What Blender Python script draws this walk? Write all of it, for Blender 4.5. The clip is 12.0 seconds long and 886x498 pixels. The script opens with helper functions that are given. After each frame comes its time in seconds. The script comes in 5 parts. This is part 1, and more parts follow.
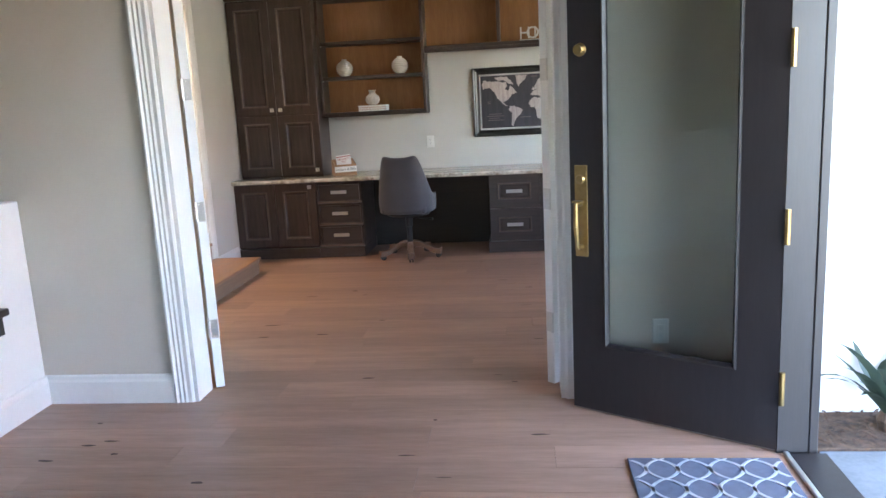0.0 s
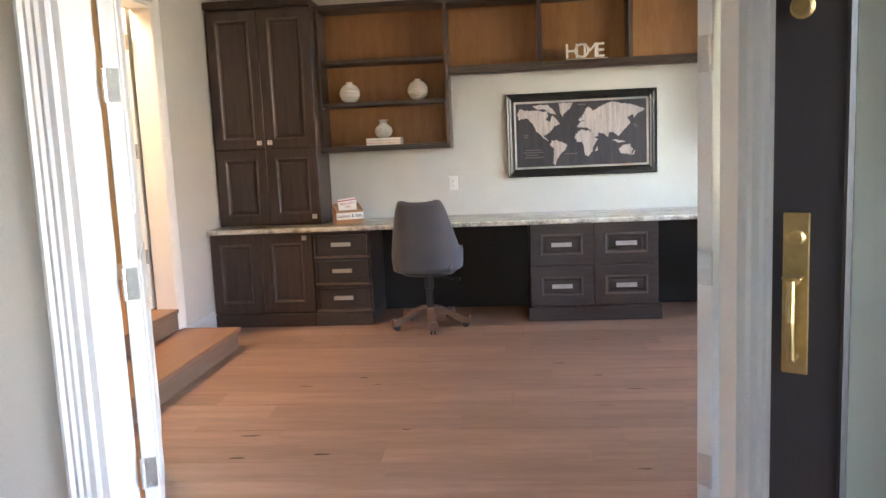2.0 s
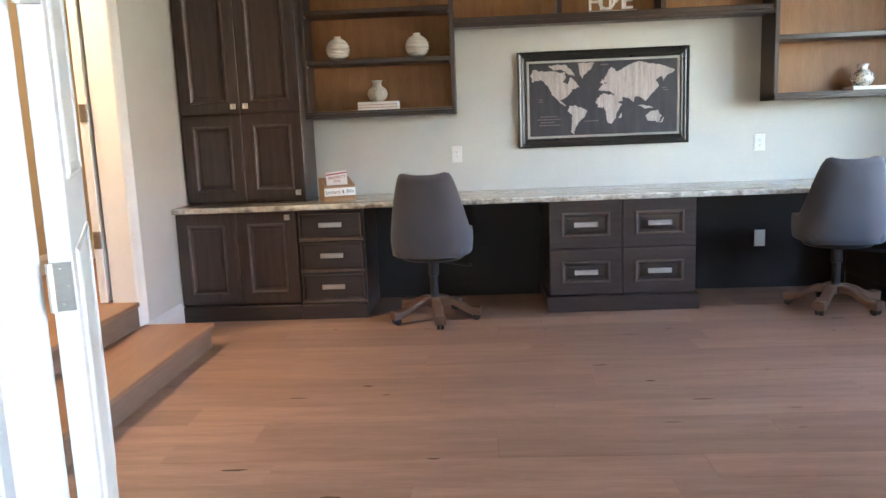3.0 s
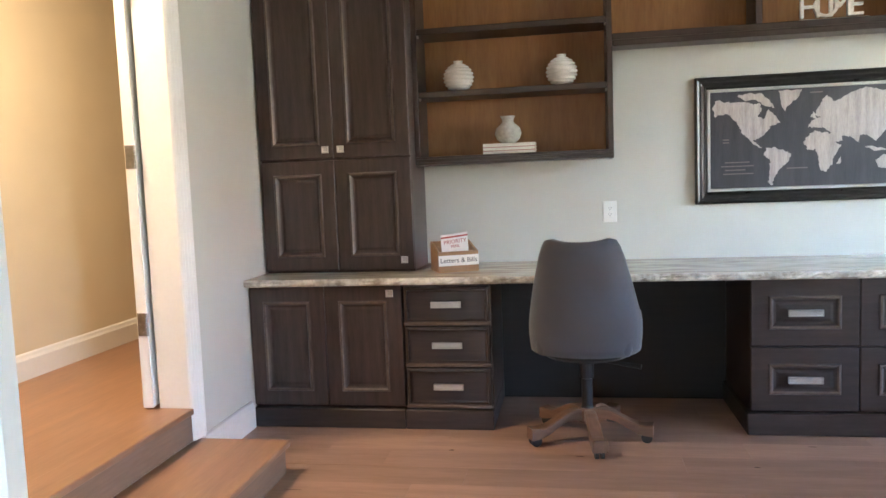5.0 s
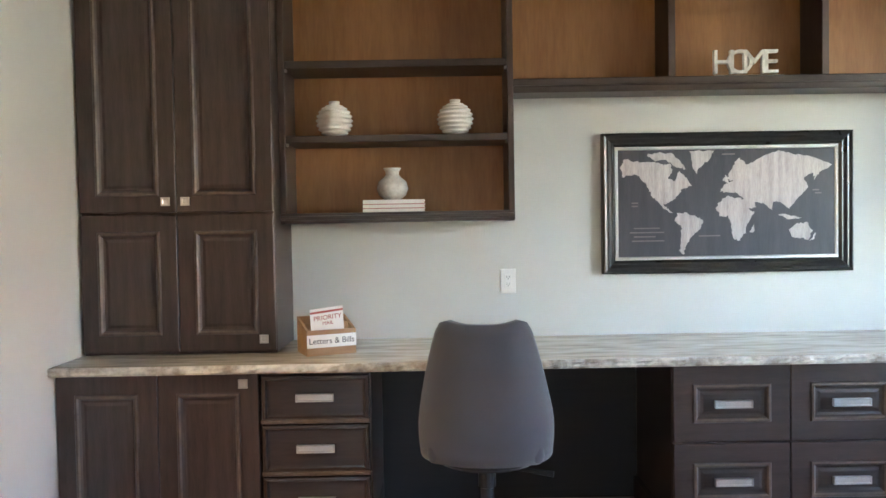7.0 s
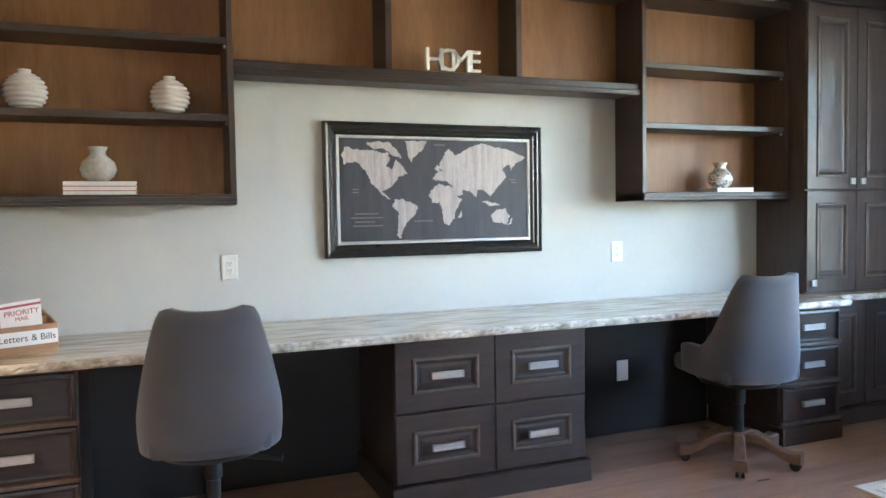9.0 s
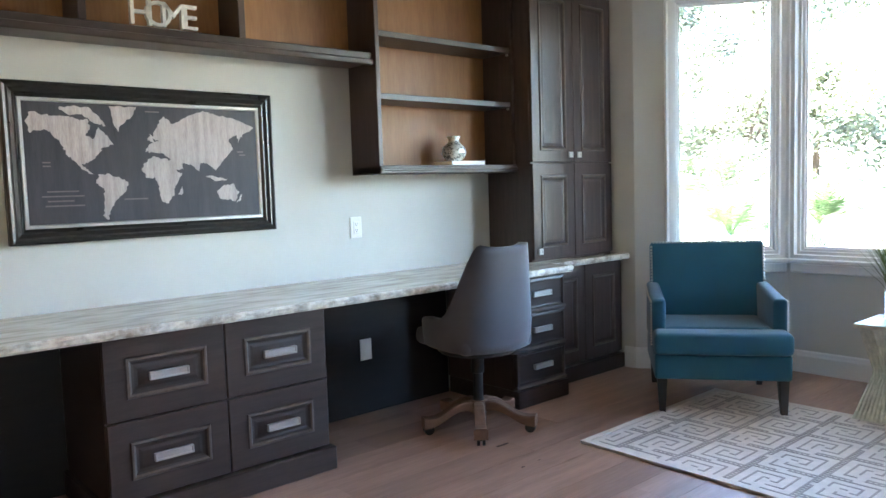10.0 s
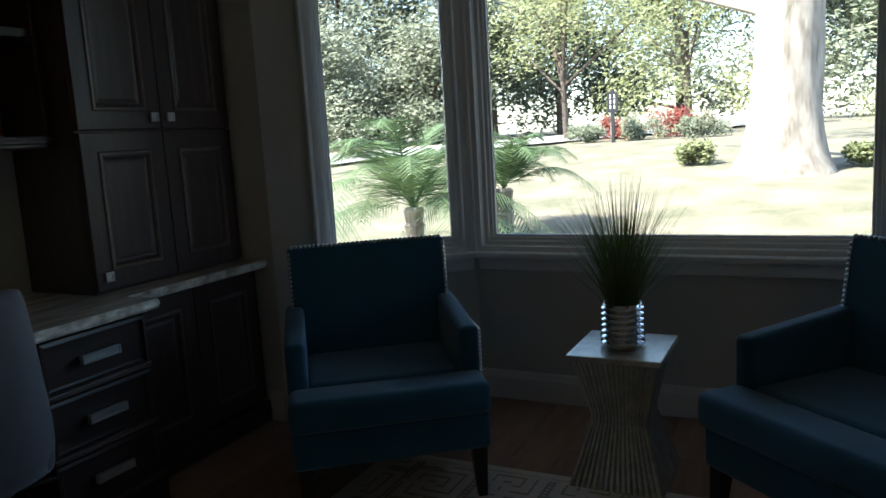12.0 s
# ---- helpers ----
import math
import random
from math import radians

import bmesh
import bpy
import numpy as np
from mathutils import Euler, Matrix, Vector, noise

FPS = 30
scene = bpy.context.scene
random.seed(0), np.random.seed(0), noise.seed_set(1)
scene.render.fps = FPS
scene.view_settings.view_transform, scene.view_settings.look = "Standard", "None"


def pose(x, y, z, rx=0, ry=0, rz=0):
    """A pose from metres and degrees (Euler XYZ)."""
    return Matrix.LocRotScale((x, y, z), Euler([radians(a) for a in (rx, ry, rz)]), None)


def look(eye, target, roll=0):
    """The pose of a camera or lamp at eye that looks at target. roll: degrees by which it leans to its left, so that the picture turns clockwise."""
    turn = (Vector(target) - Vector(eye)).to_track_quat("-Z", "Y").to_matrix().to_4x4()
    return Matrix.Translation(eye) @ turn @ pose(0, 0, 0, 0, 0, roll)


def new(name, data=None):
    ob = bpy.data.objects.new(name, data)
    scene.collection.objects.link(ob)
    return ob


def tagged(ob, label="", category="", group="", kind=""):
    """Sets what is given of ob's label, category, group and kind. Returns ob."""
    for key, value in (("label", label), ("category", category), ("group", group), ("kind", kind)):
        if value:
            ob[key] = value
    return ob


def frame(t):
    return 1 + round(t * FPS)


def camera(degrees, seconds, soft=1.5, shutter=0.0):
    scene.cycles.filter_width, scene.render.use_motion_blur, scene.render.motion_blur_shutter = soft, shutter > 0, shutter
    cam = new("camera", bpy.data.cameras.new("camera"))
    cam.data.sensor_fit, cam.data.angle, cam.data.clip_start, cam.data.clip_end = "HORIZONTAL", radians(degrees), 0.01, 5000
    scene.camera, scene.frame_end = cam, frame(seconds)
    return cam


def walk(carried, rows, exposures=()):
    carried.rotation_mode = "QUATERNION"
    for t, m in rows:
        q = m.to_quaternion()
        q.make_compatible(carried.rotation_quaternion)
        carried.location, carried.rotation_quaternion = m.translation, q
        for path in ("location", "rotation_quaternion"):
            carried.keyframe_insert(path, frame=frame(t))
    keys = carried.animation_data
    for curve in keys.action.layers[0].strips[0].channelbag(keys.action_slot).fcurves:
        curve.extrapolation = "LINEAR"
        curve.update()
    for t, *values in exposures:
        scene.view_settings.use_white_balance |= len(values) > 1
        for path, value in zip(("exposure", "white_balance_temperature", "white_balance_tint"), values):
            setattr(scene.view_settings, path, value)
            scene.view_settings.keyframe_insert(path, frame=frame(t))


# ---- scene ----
cam = camera(61.1, 12.0)
PATH = [
    (0, (2.788, -7.613, 1.411), (2.571, -5.661, 1.03), -3.0),
    (0.5, (2.642, -7.25, 1.41), (2.376, -5.3, 1.054), -2.0),
    (1, (2.547, -6.858, 1.406), (2.252, -4.906, 1.086), -1.8),
    (1.5, (2.491, -6.574, 1.376), (2.223, -4.614, 1.083), -2.3),
    (2, (2.356, -6.215, 1.304), (2.167, -4.24, 1.045), -2.5),
    (2.5, (2.179, -5.879, 1.223), (2.091, -3.897, 0.971), -2.3),
    (3, (2.024, -5.479, 1.224), (1.923, -3.507, 0.908), -2.3),
    (3.2, (1.874, -5.321, 1.167), (1.695, -3.353, 0.859), -2.6),
    (4.8, (1.649, -4.387, 1.238), (1.491, -2.406, 1.014), -2.0),
    (5, (1.657, -4.242, 1.233), (1.32, -2.278, 1.056), -2.2),
    (5.5, (1.572, -3.911, 1.256), (1.097, -1.971, 1.163), -2.5),
    (6, (1.419, -3.639, 1.317), (1.207, -1.652, 1.254), -2.0),
    (6.5, (1.544, -3.57, 1.319), (1.42, -1.575, 1.251), -1.9),
    (6.7, (1.553, -3.581, 1.299), (1.476, -1.583, 1.246), -1.5),
    (8.3, (1.446, -3.624, 1.291), (1.909, -1.681, 1.199), -0.8),
    (8.5, (1.445, -3.632, 1.303), (1.983, -1.708, 1.204), -1.0),
    (9, (1.489, -3.621, 1.271), (2.236, -1.768, 1.178), -0.9),
    (9.5, (1.523, -3.525, 1.287), (2.587, -1.837, 1.147), -0.9),
    (10, (1.65, -3.45, 1.243), (2.961, -1.948, 1.081), -1.8),
    (10.5, (1.972, -3.369, 1.2), (3.439, -2.023, 1.007), -2.5),
    (11, (2.389, -3.222, 1.231), (4.11, -2.236, 0.975), -1.3),
    (11.5, (2.761, -3.052, 1.258), (4.592, -2.302, 0.97), -1.2),
    (12, (3.187, -2.777, 1.288), (4.952, -1.886, 0.989), -3.4),
]
EXPOSURES = [(0, 5.6, 6400, 14), (0.8, 5.75, 7000, 17), (1.5, 5.75, 7100, 19), (2.0, 5.95, 7000, 17), (2.5, 5.9, 6700, 14), (5.0, 6.0, 6250, 11), (8.5, 6.05, 6150, 8), (9.5, 6.0, 6050, 10), (10.0, 5.8, 6050, 9), (10.5, 5.15, 6000, 8), (11.0, 3.85, 6050, 6), (11.5, 2.9, 6100, 5), (12.0, 2.3, 6100, 5)]
walk(cam, [(t, look(e, g, r)) for t, e, g, r in PATH], EXPOSURES)

# ---- daylight ----
world = bpy.data.worlds.new("sky")
scene.world = world
world.use_nodes = True
wn = world.node_tree.nodes
sky = wn.new("ShaderNodeTexSky")
sky.sky_type = "NISHITA"
sky.sun_disc = False
sky.sun_elevation = radians(50)
sky.sun_rotation = radians(-42)
world.node_tree.links.new(sky.outputs[0], wn["Background"].inputs[0])
wn["Background"].inputs[1].default_value = 0.15
sun = new("sun", bpy.data.lights.new("sun", "SUN"))
sun.data.energy = 5.0
sun.data.angle = radians(0.5)
sun.data.color = (1.0, 0.95, 0.86)
sun.matrix_world = look((-20, 22, 36), (0, 0, 0))
hall_lamp = new("hall_lamp", bpy.data.lights.new("hall_lamp", "AREA"))
hall_lamp.data.energy = 1.2
hall_lamp.data.size = 0.5
hall_lamp.data.color = (1.0, 0.77, 0.50)
hall_lamp.matrix_world = pose(-0.65, -1.9, 2.86)
scene.view_settings.exposure = 0.0


# ---- materials ----
def mat(name, color, rough=0.5, metal=0.0, vary=0.12, scale=6.0, bump=0.0, stretch=(1, 1, 1), second=None, fine=60.0,
        coords="Object", random_tone=0.0, contrast=(0.35, 0.65), coat=0.0, sheen=0.0):
    m = bpy.data.materials.new(name)
    m.use_nodes = True
    nt, n = m.node_tree, m.node_tree.nodes
    b = n["Principled BSDF"]
    b.inputs["Roughness"].default_value = rough
    b.inputs["Metallic"].default_value = metal
    b.inputs["Coat Weight"].default_value = coat
    b.inputs["Sheen Weight"].default_value = sheen
    tc = n.new("ShaderNodeTexCoord")
    mp = n.new("ShaderNodeMapping")
    mp.inputs["Scale"].default_value = stretch
    nt.links.new(tc.outputs[coords], mp.inputs[0])
    a = n.new("ShaderNodeTexNoise")
    a.inputs["Scale"].default_value = scale
    a.inputs["Detail"].default_value = 6
    f = n.new("ShaderNodeTexNoise")
    f.inputs["Scale"].default_value = fine
    f.inputs["Detail"].default_value = 4
    nt.links.new(mp.outputs[0], a.inputs[0])
    nt.links.new(mp.outputs[0], f.inputs[0])
    ramp = n.new("ShaderNodeValToRGB")
    lo = second or tuple(c * (1 - vary) for c in color)
    hi = color if second else tuple(min(1, c * (1 + vary)) for c in color)
    ramp.color_ramp.elements[0].color = (*lo, 1)
    ramp.color_ramp.elements[1].color = (*hi, 1)
    ramp.color_ramp.elements[0].position, ramp.color_ramp.elements[1].position = contrast
    mixv = n.new("ShaderNodeMix")
    mixv.inputs[0].default_value = 0.35
    nt.links.new(a.outputs[0], mixv.inputs[2])
    nt.links.new(f.outputs[0], mixv.inputs[3])
    nt.links.new(mixv.outputs[0], ramp.inputs[0])
    out = ramp.outputs[0]
    if random_tone:
        oi = n.new("ShaderNodeObjectInfo")
        mr = n.new("ShaderNodeMapRange")
        mr.inputs[3].default_value, mr.inputs[4].default_value = 1 - random_tone, 1 + random_tone
        nt.links.new(oi.outputs["Random"], mr.inputs[0])
        mul = n.new("ShaderNodeVectorMath")
        mul.operation = "SCALE"
        nt.links.new(out, mul.inputs[0])
        nt.links.new(mr.outputs[0], mul.inputs["Scale"])
        out = mul.outputs[0]
        add = n.new("ShaderNodeVectorMath")
        nt.links.new(mp.outputs[0], add.inputs[0])
        k = n.new("ShaderNodeMath")
        k.operation = "MULTIPLY"
        k.inputs[1].default_value = 37.0
        nt.links.new(oi.outputs["Random"], k.inputs[0])
        nt.links.new(k.outputs[0], add.inputs[1])
        nt.links.new(add.outputs[0], a.inputs[0])
    nt.links.new(out, b.inputs["Base Color"])
    rr = n.new("ShaderNodeMapRange")
    rr.inputs[3].default_value, rr.inputs[4].default_value = max(0, rough - 0.07), min(1, rough + 0.07)
    nt.links.new(a.outputs[0], rr.inputs[0])
    nt.links.new(rr.outputs[0], b.inputs["Roughness"])
    if bump:
        bp = n.new("ShaderNodeBump")
        bp.inputs["Strength"].default_value = bump
        bp.inputs["Distance"].default_value = 0.004
        nt.links.new(f.outputs[0], bp.inputs["Height"])
        nt.links.new(bp.outputs[0], b.inputs["Normal"])
    return m


def glass_mat(name, tint=(1, 1, 1), gloss=0.10):
    m = bpy.data.materials.new(name)
    m.use_nodes = True
    nt, n = m.node_tree, m.node_tree.nodes
    n.remove(n["Principled BSDF"])
    tr, gl, mx, fr = (n.new("ShaderNodeBsdfTransparent"), n.new("ShaderNodeBsdfGlossy"), n.new("ShaderNodeMixShader"), n.new("ShaderNodeFresnel"))
    tr.inputs[0].default_value = (*tint, 1)
    gl.inputs["Roughness"].default_value = 0.02
    fr.inputs[0].default_value = 1.5
    nt.links.new(fr.outputs[0], mx.inputs[0])
    nt.links.new(tr.outputs[0], mx.inputs[1])
    nt.links.new(gl.outputs[0], mx.inputs[2])
    nt.links.new(mx.outputs[0], n["Material Output"].inputs[0])
    return m


M_WALL = mat("wall_paint", (0.61, 0.60, 0.555), 0.75, vary=0.03, scale=3, bump=0.06, fine=120)
M_FOYER = mat("foyer_paint", (0.60, 0.55, 0.48), 0.75, vary=0.03, scale=3, bump=0.06, fine=120)
M_HALL = mat("hall_paint", (0.72, 0.62, 0.46), 0.75, vary=0.03, scale=3, bump=0.05, fine=120)
M_CEIL = mat("ceiling_paint", (0.80, 0.79, 0.77), 0.85, vary=0.02, scale=3, bump=0.08, fine=90)
M_TRIM = mat("white_trim", (0.80, 0.79, 0.77), 0.35, vary=0.03, scale=4, bump=0.03)
# same wood as M_CABH, its colour lightened for the light on upright fronts
M_CAB = mat("dark_stained_wood_lit", (0.078, 0.050, 0.042), 0.36, vary=0.3, scale=3.0, bump=0.10, stretch=(14, 14, 1.2), fine=18, second=(0.044, 0.028, 0.023))
M_CABH = mat("dark_stained_wood_across", (0.060, 0.040, 0.034), 0.33, vary=0.3, scale=3.0, bump=0.10, stretch=(1.2, 14, 14), fine=18, second=(0.036, 0.024, 0.020))
# cabinet wood with the shade of the knee spaces put into its colour
M_KNEE = mat("knee_shade_back_panel", (0.020, 0.014, 0.012), 0.6, vary=0.25, scale=3, stretch=(1.2, 14, 14), bump=0.05)
M_EDGE = mat("lighter_brown_bead", (0.120, 0.088, 0.070), 0.35, vary=0.3, scale=10, bump=0.05)
M_BACK = mat("honey_wood_back", (0.36, 0.175, 0.065), 0.5, scale=2.0, bump=0.06, stretch=(6, 6, 0.8), fine=14, second=(0.25, 0.110, 0.038))
M_PLANK = mat("oak_plank", (0.42, 0.255, 0.185), 0.36, scale=2.0, bump=0.10, stretch=(0.9, 9, 9), fine=10, second=(0.31, 0.18, 0.125), random_tone=0.13, contrast=(0.38, 0.62))
M_JOINT = mat("plank_joint", (0.10, 0.055, 0.038), 0.8, vary=0.2)
M_KNOT = mat("plank_knot", (0.075, 0.040, 0.028), 0.6, vary=0.4, scale=60)
M_STEP = mat("step_wood", (0.33, 0.18, 0.11), 0.40, scale=2.0, bump=0.08, stretch=(9, 0.9, 9), fine=10, second=(0.24, 0.125, 0.075))
M_RISER = mat("step_riser_wood", (0.26, 0.17, 0.125), 0.45, scale=2.0, bump=0.08, stretch=(9, 0.9, 9), fine=10, second=(0.19, 0.12, 0.085))
M_GRANITE = mat("veined_granite", (0.66, 0.60, 0.50), 0.10, scale=3.5, stretch=(1.0, 5.5, 5.5), fine=9, second=(0.42, 0.355, 0.28), contrast=(0.36, 0.58))
M_GRANE = mat("granite_chiselled_edge", (0.70, 0.66, 0.58), 0.25, scale=14, fine=40, second=(0.34, 0.29, 0.24), contrast=(0.36, 0.58), bump=0.5)
M_STEEL = mat("brushed_nickel", (0.62, 0.61, 0.59), 0.34, 0.8, vary=0.08, scale=30, stretch=(1, 20, 20))
M_STEELD = mat("aged_nickel", (0.30, 0.28, 0.26), 0.35, 1.0, vary=0.15, scale=40)
M_BRASS = mat("antique_brass", (0.36, 0.25, 0.11), 0.40, 1.0, vary=0.15, scale=20)
M_FDOOR = mat("black_brown_door_paint", (0.013, 0.009, 0.010), 0.5, vary=0.25, scale=4, stretch=(10, 10, 1), bump=0.06, fine=16)
M_FABRIC = mat("grey_upholstery", (0.075, 0.074, 0.086), 0.9, vary=0.12, scale=5, bump=0.25, fine=500, sheen=0.25)
M_TEAL = mat("teal_upholstery", (0.011, 0.092, 0.152), 0.85, vary=0.12, scale=5, bump=0.25, fine=500, sheen=0.3)
M_LEGW = mat("walnut_chair_base", (0.20, 0.115, 0.075), 0.45, scale=4, stretch=(3, 12, 12), second=(0.13, 0.07, 0.045), bump=0.05)
M_BLACK = mat("black_plastic", (0.015, 0.015, 0.016), 0.4, vary=0.2)
M_DLEG = mat("espresso_leg", (0.018, 0.012, 0.010), 0.4, vary=0.25)
M_CERAM = mat("white_ribbed_ceramic", (0.72, 0.69, 0.65), 0.25, vary=0.08, scale=12)
M_CERAM2 = mat("crackled_ceramic", (0.62, 0.60, 0.56), 0.18, scale=45, second=(0.42, 0.40, 0.36), fine=80, contrast=(0.3, 0.7))
M_SILVER = mat("hammered_silver", (0.72, 0.70, 0.66), 0.28, 0.65, vary=0.2, scale=60, bump=0.6, fine=90)
M_LETTER = mat("silver_leaf_letters", (0.80, 0.78, 0.74), 0.35, 0.3, vary=0.15, scale=40, bump=0.3)
M_CHROME = mat("polished_silver", (0.72, 0.71, 0.70), 0.12, 1.0, vary=0.06, scale=10)
M_TABLE = mat("champagne_silver_leaf", (0.55, 0.53, 0.44), 0.32, 0.75, vary=0.2, scale=18, bump=0.25, fine=70)
M_PAPER = mat("white_paper", (0.82, 0.80, 0.77), 0.6, vary=0.04)
M_RED = mat("dull_red_cloth", (0.42, 0.10, 0.09), 0.7, vary=0.1)
M_BOXW = mat("pale_wood_box", (0.42, 0.25, 0.13), 0.5, scale=4, stretch=(2, 12, 12), second=(0.30, 0.165, 0.08))
M_PLATE = mat("white_plastic_plate", (0.80, 0.79, 0.76), 0.35, vary=0.02)
M_INK = mat("dark_ink", (0.05, 0.05, 0.055), 0.6, vary=0.1)
M_FRAME = mat("black_picture_frame", (0.018, 0.017, 0.016), 0.30, vary=0.3, scale=20)
M_MAPSEA = mat("map_charcoal_print", (0.058, 0.052, 0.060), 0.5, scale=3, stretch=(9, 1, 1), second=(0.030, 0.028, 0.036), fine=30)
M_MAPLAND = mat("map_pale_land_print", (0.60, 0.54, 0.51), 0.5, scale=5, stretch=(9, 1, 1), second=(0.36, 0.30, 0.28), fine=40)
M_MAPTXT = mat("map_faint_lettering", (0.17, 0.14, 0.135), 0.5, vary=0.2)
M_RUG = mat("oatmeal_rug_pile", (0.80, 0.73, 0.67), 0.95, vary=0.08, scale=20, bump=0.4, fine=400)
M_RUGD = mat("taupe_rug_ground", (0.47, 0.41, 0.37), 0.95, vary=0.15, scale=20, bump=0.4, fine=400)
M_MAT = mat("slate_blue_mat", (0.105, 0.115, 0.155), 0.95, vary=0.15, scale=30, bump=0.6, fine=300)
M_MATL = mat("pale_grey_mat_lattice", (0.40, 0.41, 0.44), 0.95, vary=0.1, scale=30, bump=0.6, fine=300)
M_STUCCO = mat("white_rough_stucco", (0.52, 0.52, 0.51), 0.9, vary=0.06, scale=5, bump=1.0, fine=25)
M_SLATE = mat("blue_grey_paving", (0.13, 0.145, 0.165), 0.7, vary=0.2, scale=5, bump=0.3, random_tone=0.1)
M_MULCH = mat("brown_mulch", (0.12, 0.065, 0.04), 0.95, scale=20, second=(0.03, 0.018, 0.012), bump=1.0, fine=60)
M_SAND = mat("dry_pale_lawn", (0.20, 0.17, 0.12), 0.95, scale=1.6, second=(0.085, 0.085, 0.045), bump=0.5, fine=25)
M_ROAD = mat("pale_concrete_drive", (0.31, 0.30, 0.285), 0.9, vary=0.15, scale=1.2, bump=0.3, fine=40)
M_BARK = mat("pale_bark", (0.36, 0.32, 0.27), 0.95, scale=3, stretch=(3, 3, 0.8), second=(0.14, 0.115, 0.09), bump=1.0, fine=9)
M_TWIG = mat("dark_bark", (0.11, 0.085, 0.065), 0.95, scale=4, second=(0.06, 0.045, 0.035))
M_POLE = mat("grey_galvanised_pole", (0.42, 0.43, 0.44), 0.5, 0.6, vary=0.1)
M_TILE = mat("terracotta_roof_tile", (0.40, 0.17, 0.10), 0.8, vary=0.2, scale=3, random_tone=0.15)
M_HOUSE = mat("cream_house_wall", (0.60, 0.55, 0.46), 0.85, vary=0.05)
M_WGLASS = glass_mat("window_glass")
M_DGLASS = glass_mat("door_glass", (0.93, 0.96, 0.95))


def leafmat(name, a, b):
    m = mat(name, a, 0.6, scale=0.9, second=b, fine=4.0)
    nt, n = m.node_tree, m.node_tree.nodes
    tl = n.new("ShaderNodeBsdfTranslucent")
    mx = n.new("ShaderNodeMixShader")
    mx.inputs[0].default_value = 0.3
    src = n["Principled BSDF"].inputs["Base Color"].links[0].from_socket
    nt.links.new(src, tl.inputs[0])
    nt.links.new(n["Principled BSDF"].outputs[0], mx.inputs[1])
    nt.links.new(tl.outputs[0], mx.inputs[2])
    nt.links.new(mx.outputs[0], n["Material Output"].inputs[0])
    return m


M_LEAF = leafmat("oak_leaves", (0.22, 0.235, 0.15), (0.11, 0.13, 0.08))
M_LEAFY = leafmat("yellow_green_leaves", (0.25, 0.26, 0.11), (0.14, 0.16, 0.07))
M_LEAFR = leafmat("red_leaves", (0.30, 0.06, 0.04), (0.12, 0.035, 0.02))
M_PALM = leafmat("palm_fronds", (0.14, 0.20, 0.075), (0.05, 0.09, 0.04))
M_GRASS = leafmat("grass_blades", (0.17, 0.185, 0.045), (0.06, 0.08, 0.02))
M_BROM = leafmat("strappy_leaves", (0.06, 0.09, 0.06), (0.03, 0.045, 0.035))


# ---- builders ----
def part(name, bm, material, parent=None, label="", smooth=False):
    me = bpy.data.meshes.new(name)
    bmesh.ops.recalc_face_normals(bm, faces=bm.faces)
    bm.to_mesh(me)
    bm.free()
    for m in (material if isinstance(material, (list, tuple)) else [material]):
        me.materials.append(m)
    if smooth:
        me.polygons.foreach_set("use_smooth", [True] * len(me.polygons))
    ob = new(name, me)
    if parent:
        ob.parent = parent
    if label:
        ob["label"] = label
    return ob


def empty(name, m=None):
    ob = new(name)
    ob.empty_display_size = 0.1
    if m is not None:
        ob.matrix_world = m
    return ob


def box(x0, x1, y0, y1, z0, z1, bevel=0.0, seg=1, bm=None):
    b = bmesh.new()
    r = bmesh.ops.create_cube(b, size=1.0)
    for v in r["verts"]:
        v.co = Vector(((x0 + x1) / 2 + v.co.x * (x1 - x0), (y0 + y1) / 2 + v.co.y * (y1 - y0), (z0 + z1) / 2 + v.co.z * (z1 - z0)))
    if bevel:
        bmesh.ops.bevel(b, geom=b.edges[:], offset=bevel, segments=seg, affect="EDGES", profile=0.5)
    if bm is None:
        return b
    tmp = bpy.data.meshes.new("tmp")
    b.to_mesh(tmp)
    b.free()
    bm.from_mesh(tmp)
    bpy.data.meshes.remove(tmp)
    return bm


def rings(w, h, profile, cap=True, x0=0.0, z0=0.0, bm=None):
    """Nested rectangles facing -y: each profile row is (inset, depth), depth growing into the wall."""
    bm = bm or bmesh.new()
    last = None
    for inset, d in profile:
        loop = [bm.verts.new((x0 + a, d, z0 + c)) for a, c in ((inset, inset), (w - inset, inset), (w - inset, h - inset), (inset, h - inset))]
        if last:
            for i in range(4):
                bm.faces.new((last[i], last[(i + 1) % 4], loop[(i + 1) % 4], loop[i]))
        last = loop
    if cap:
        bm.faces.new(last)
    return bm


def lathe(profile, seg=24, bm=None, c=(0, 0, 0), cap=True):
    bm = bm or bmesh.new()
    prev = None
    for r, z in profile:
        loop = [bm.verts.new((c[0] + r * math.cos(2 * math.pi * i / seg), c[1] + r * math.sin(2 * math.pi * i / seg), c[2] + z)) for i in range(seg)]
        if prev:
            for i in range(seg):
                bm.faces.new((prev[i], prev[(i + 1) % seg], loop[(i + 1) % seg], loop[i]))
        elif cap:
            bm.faces.new(loop)
        prev = loop
    if cap:
        bm.faces.new(prev)
    return bm


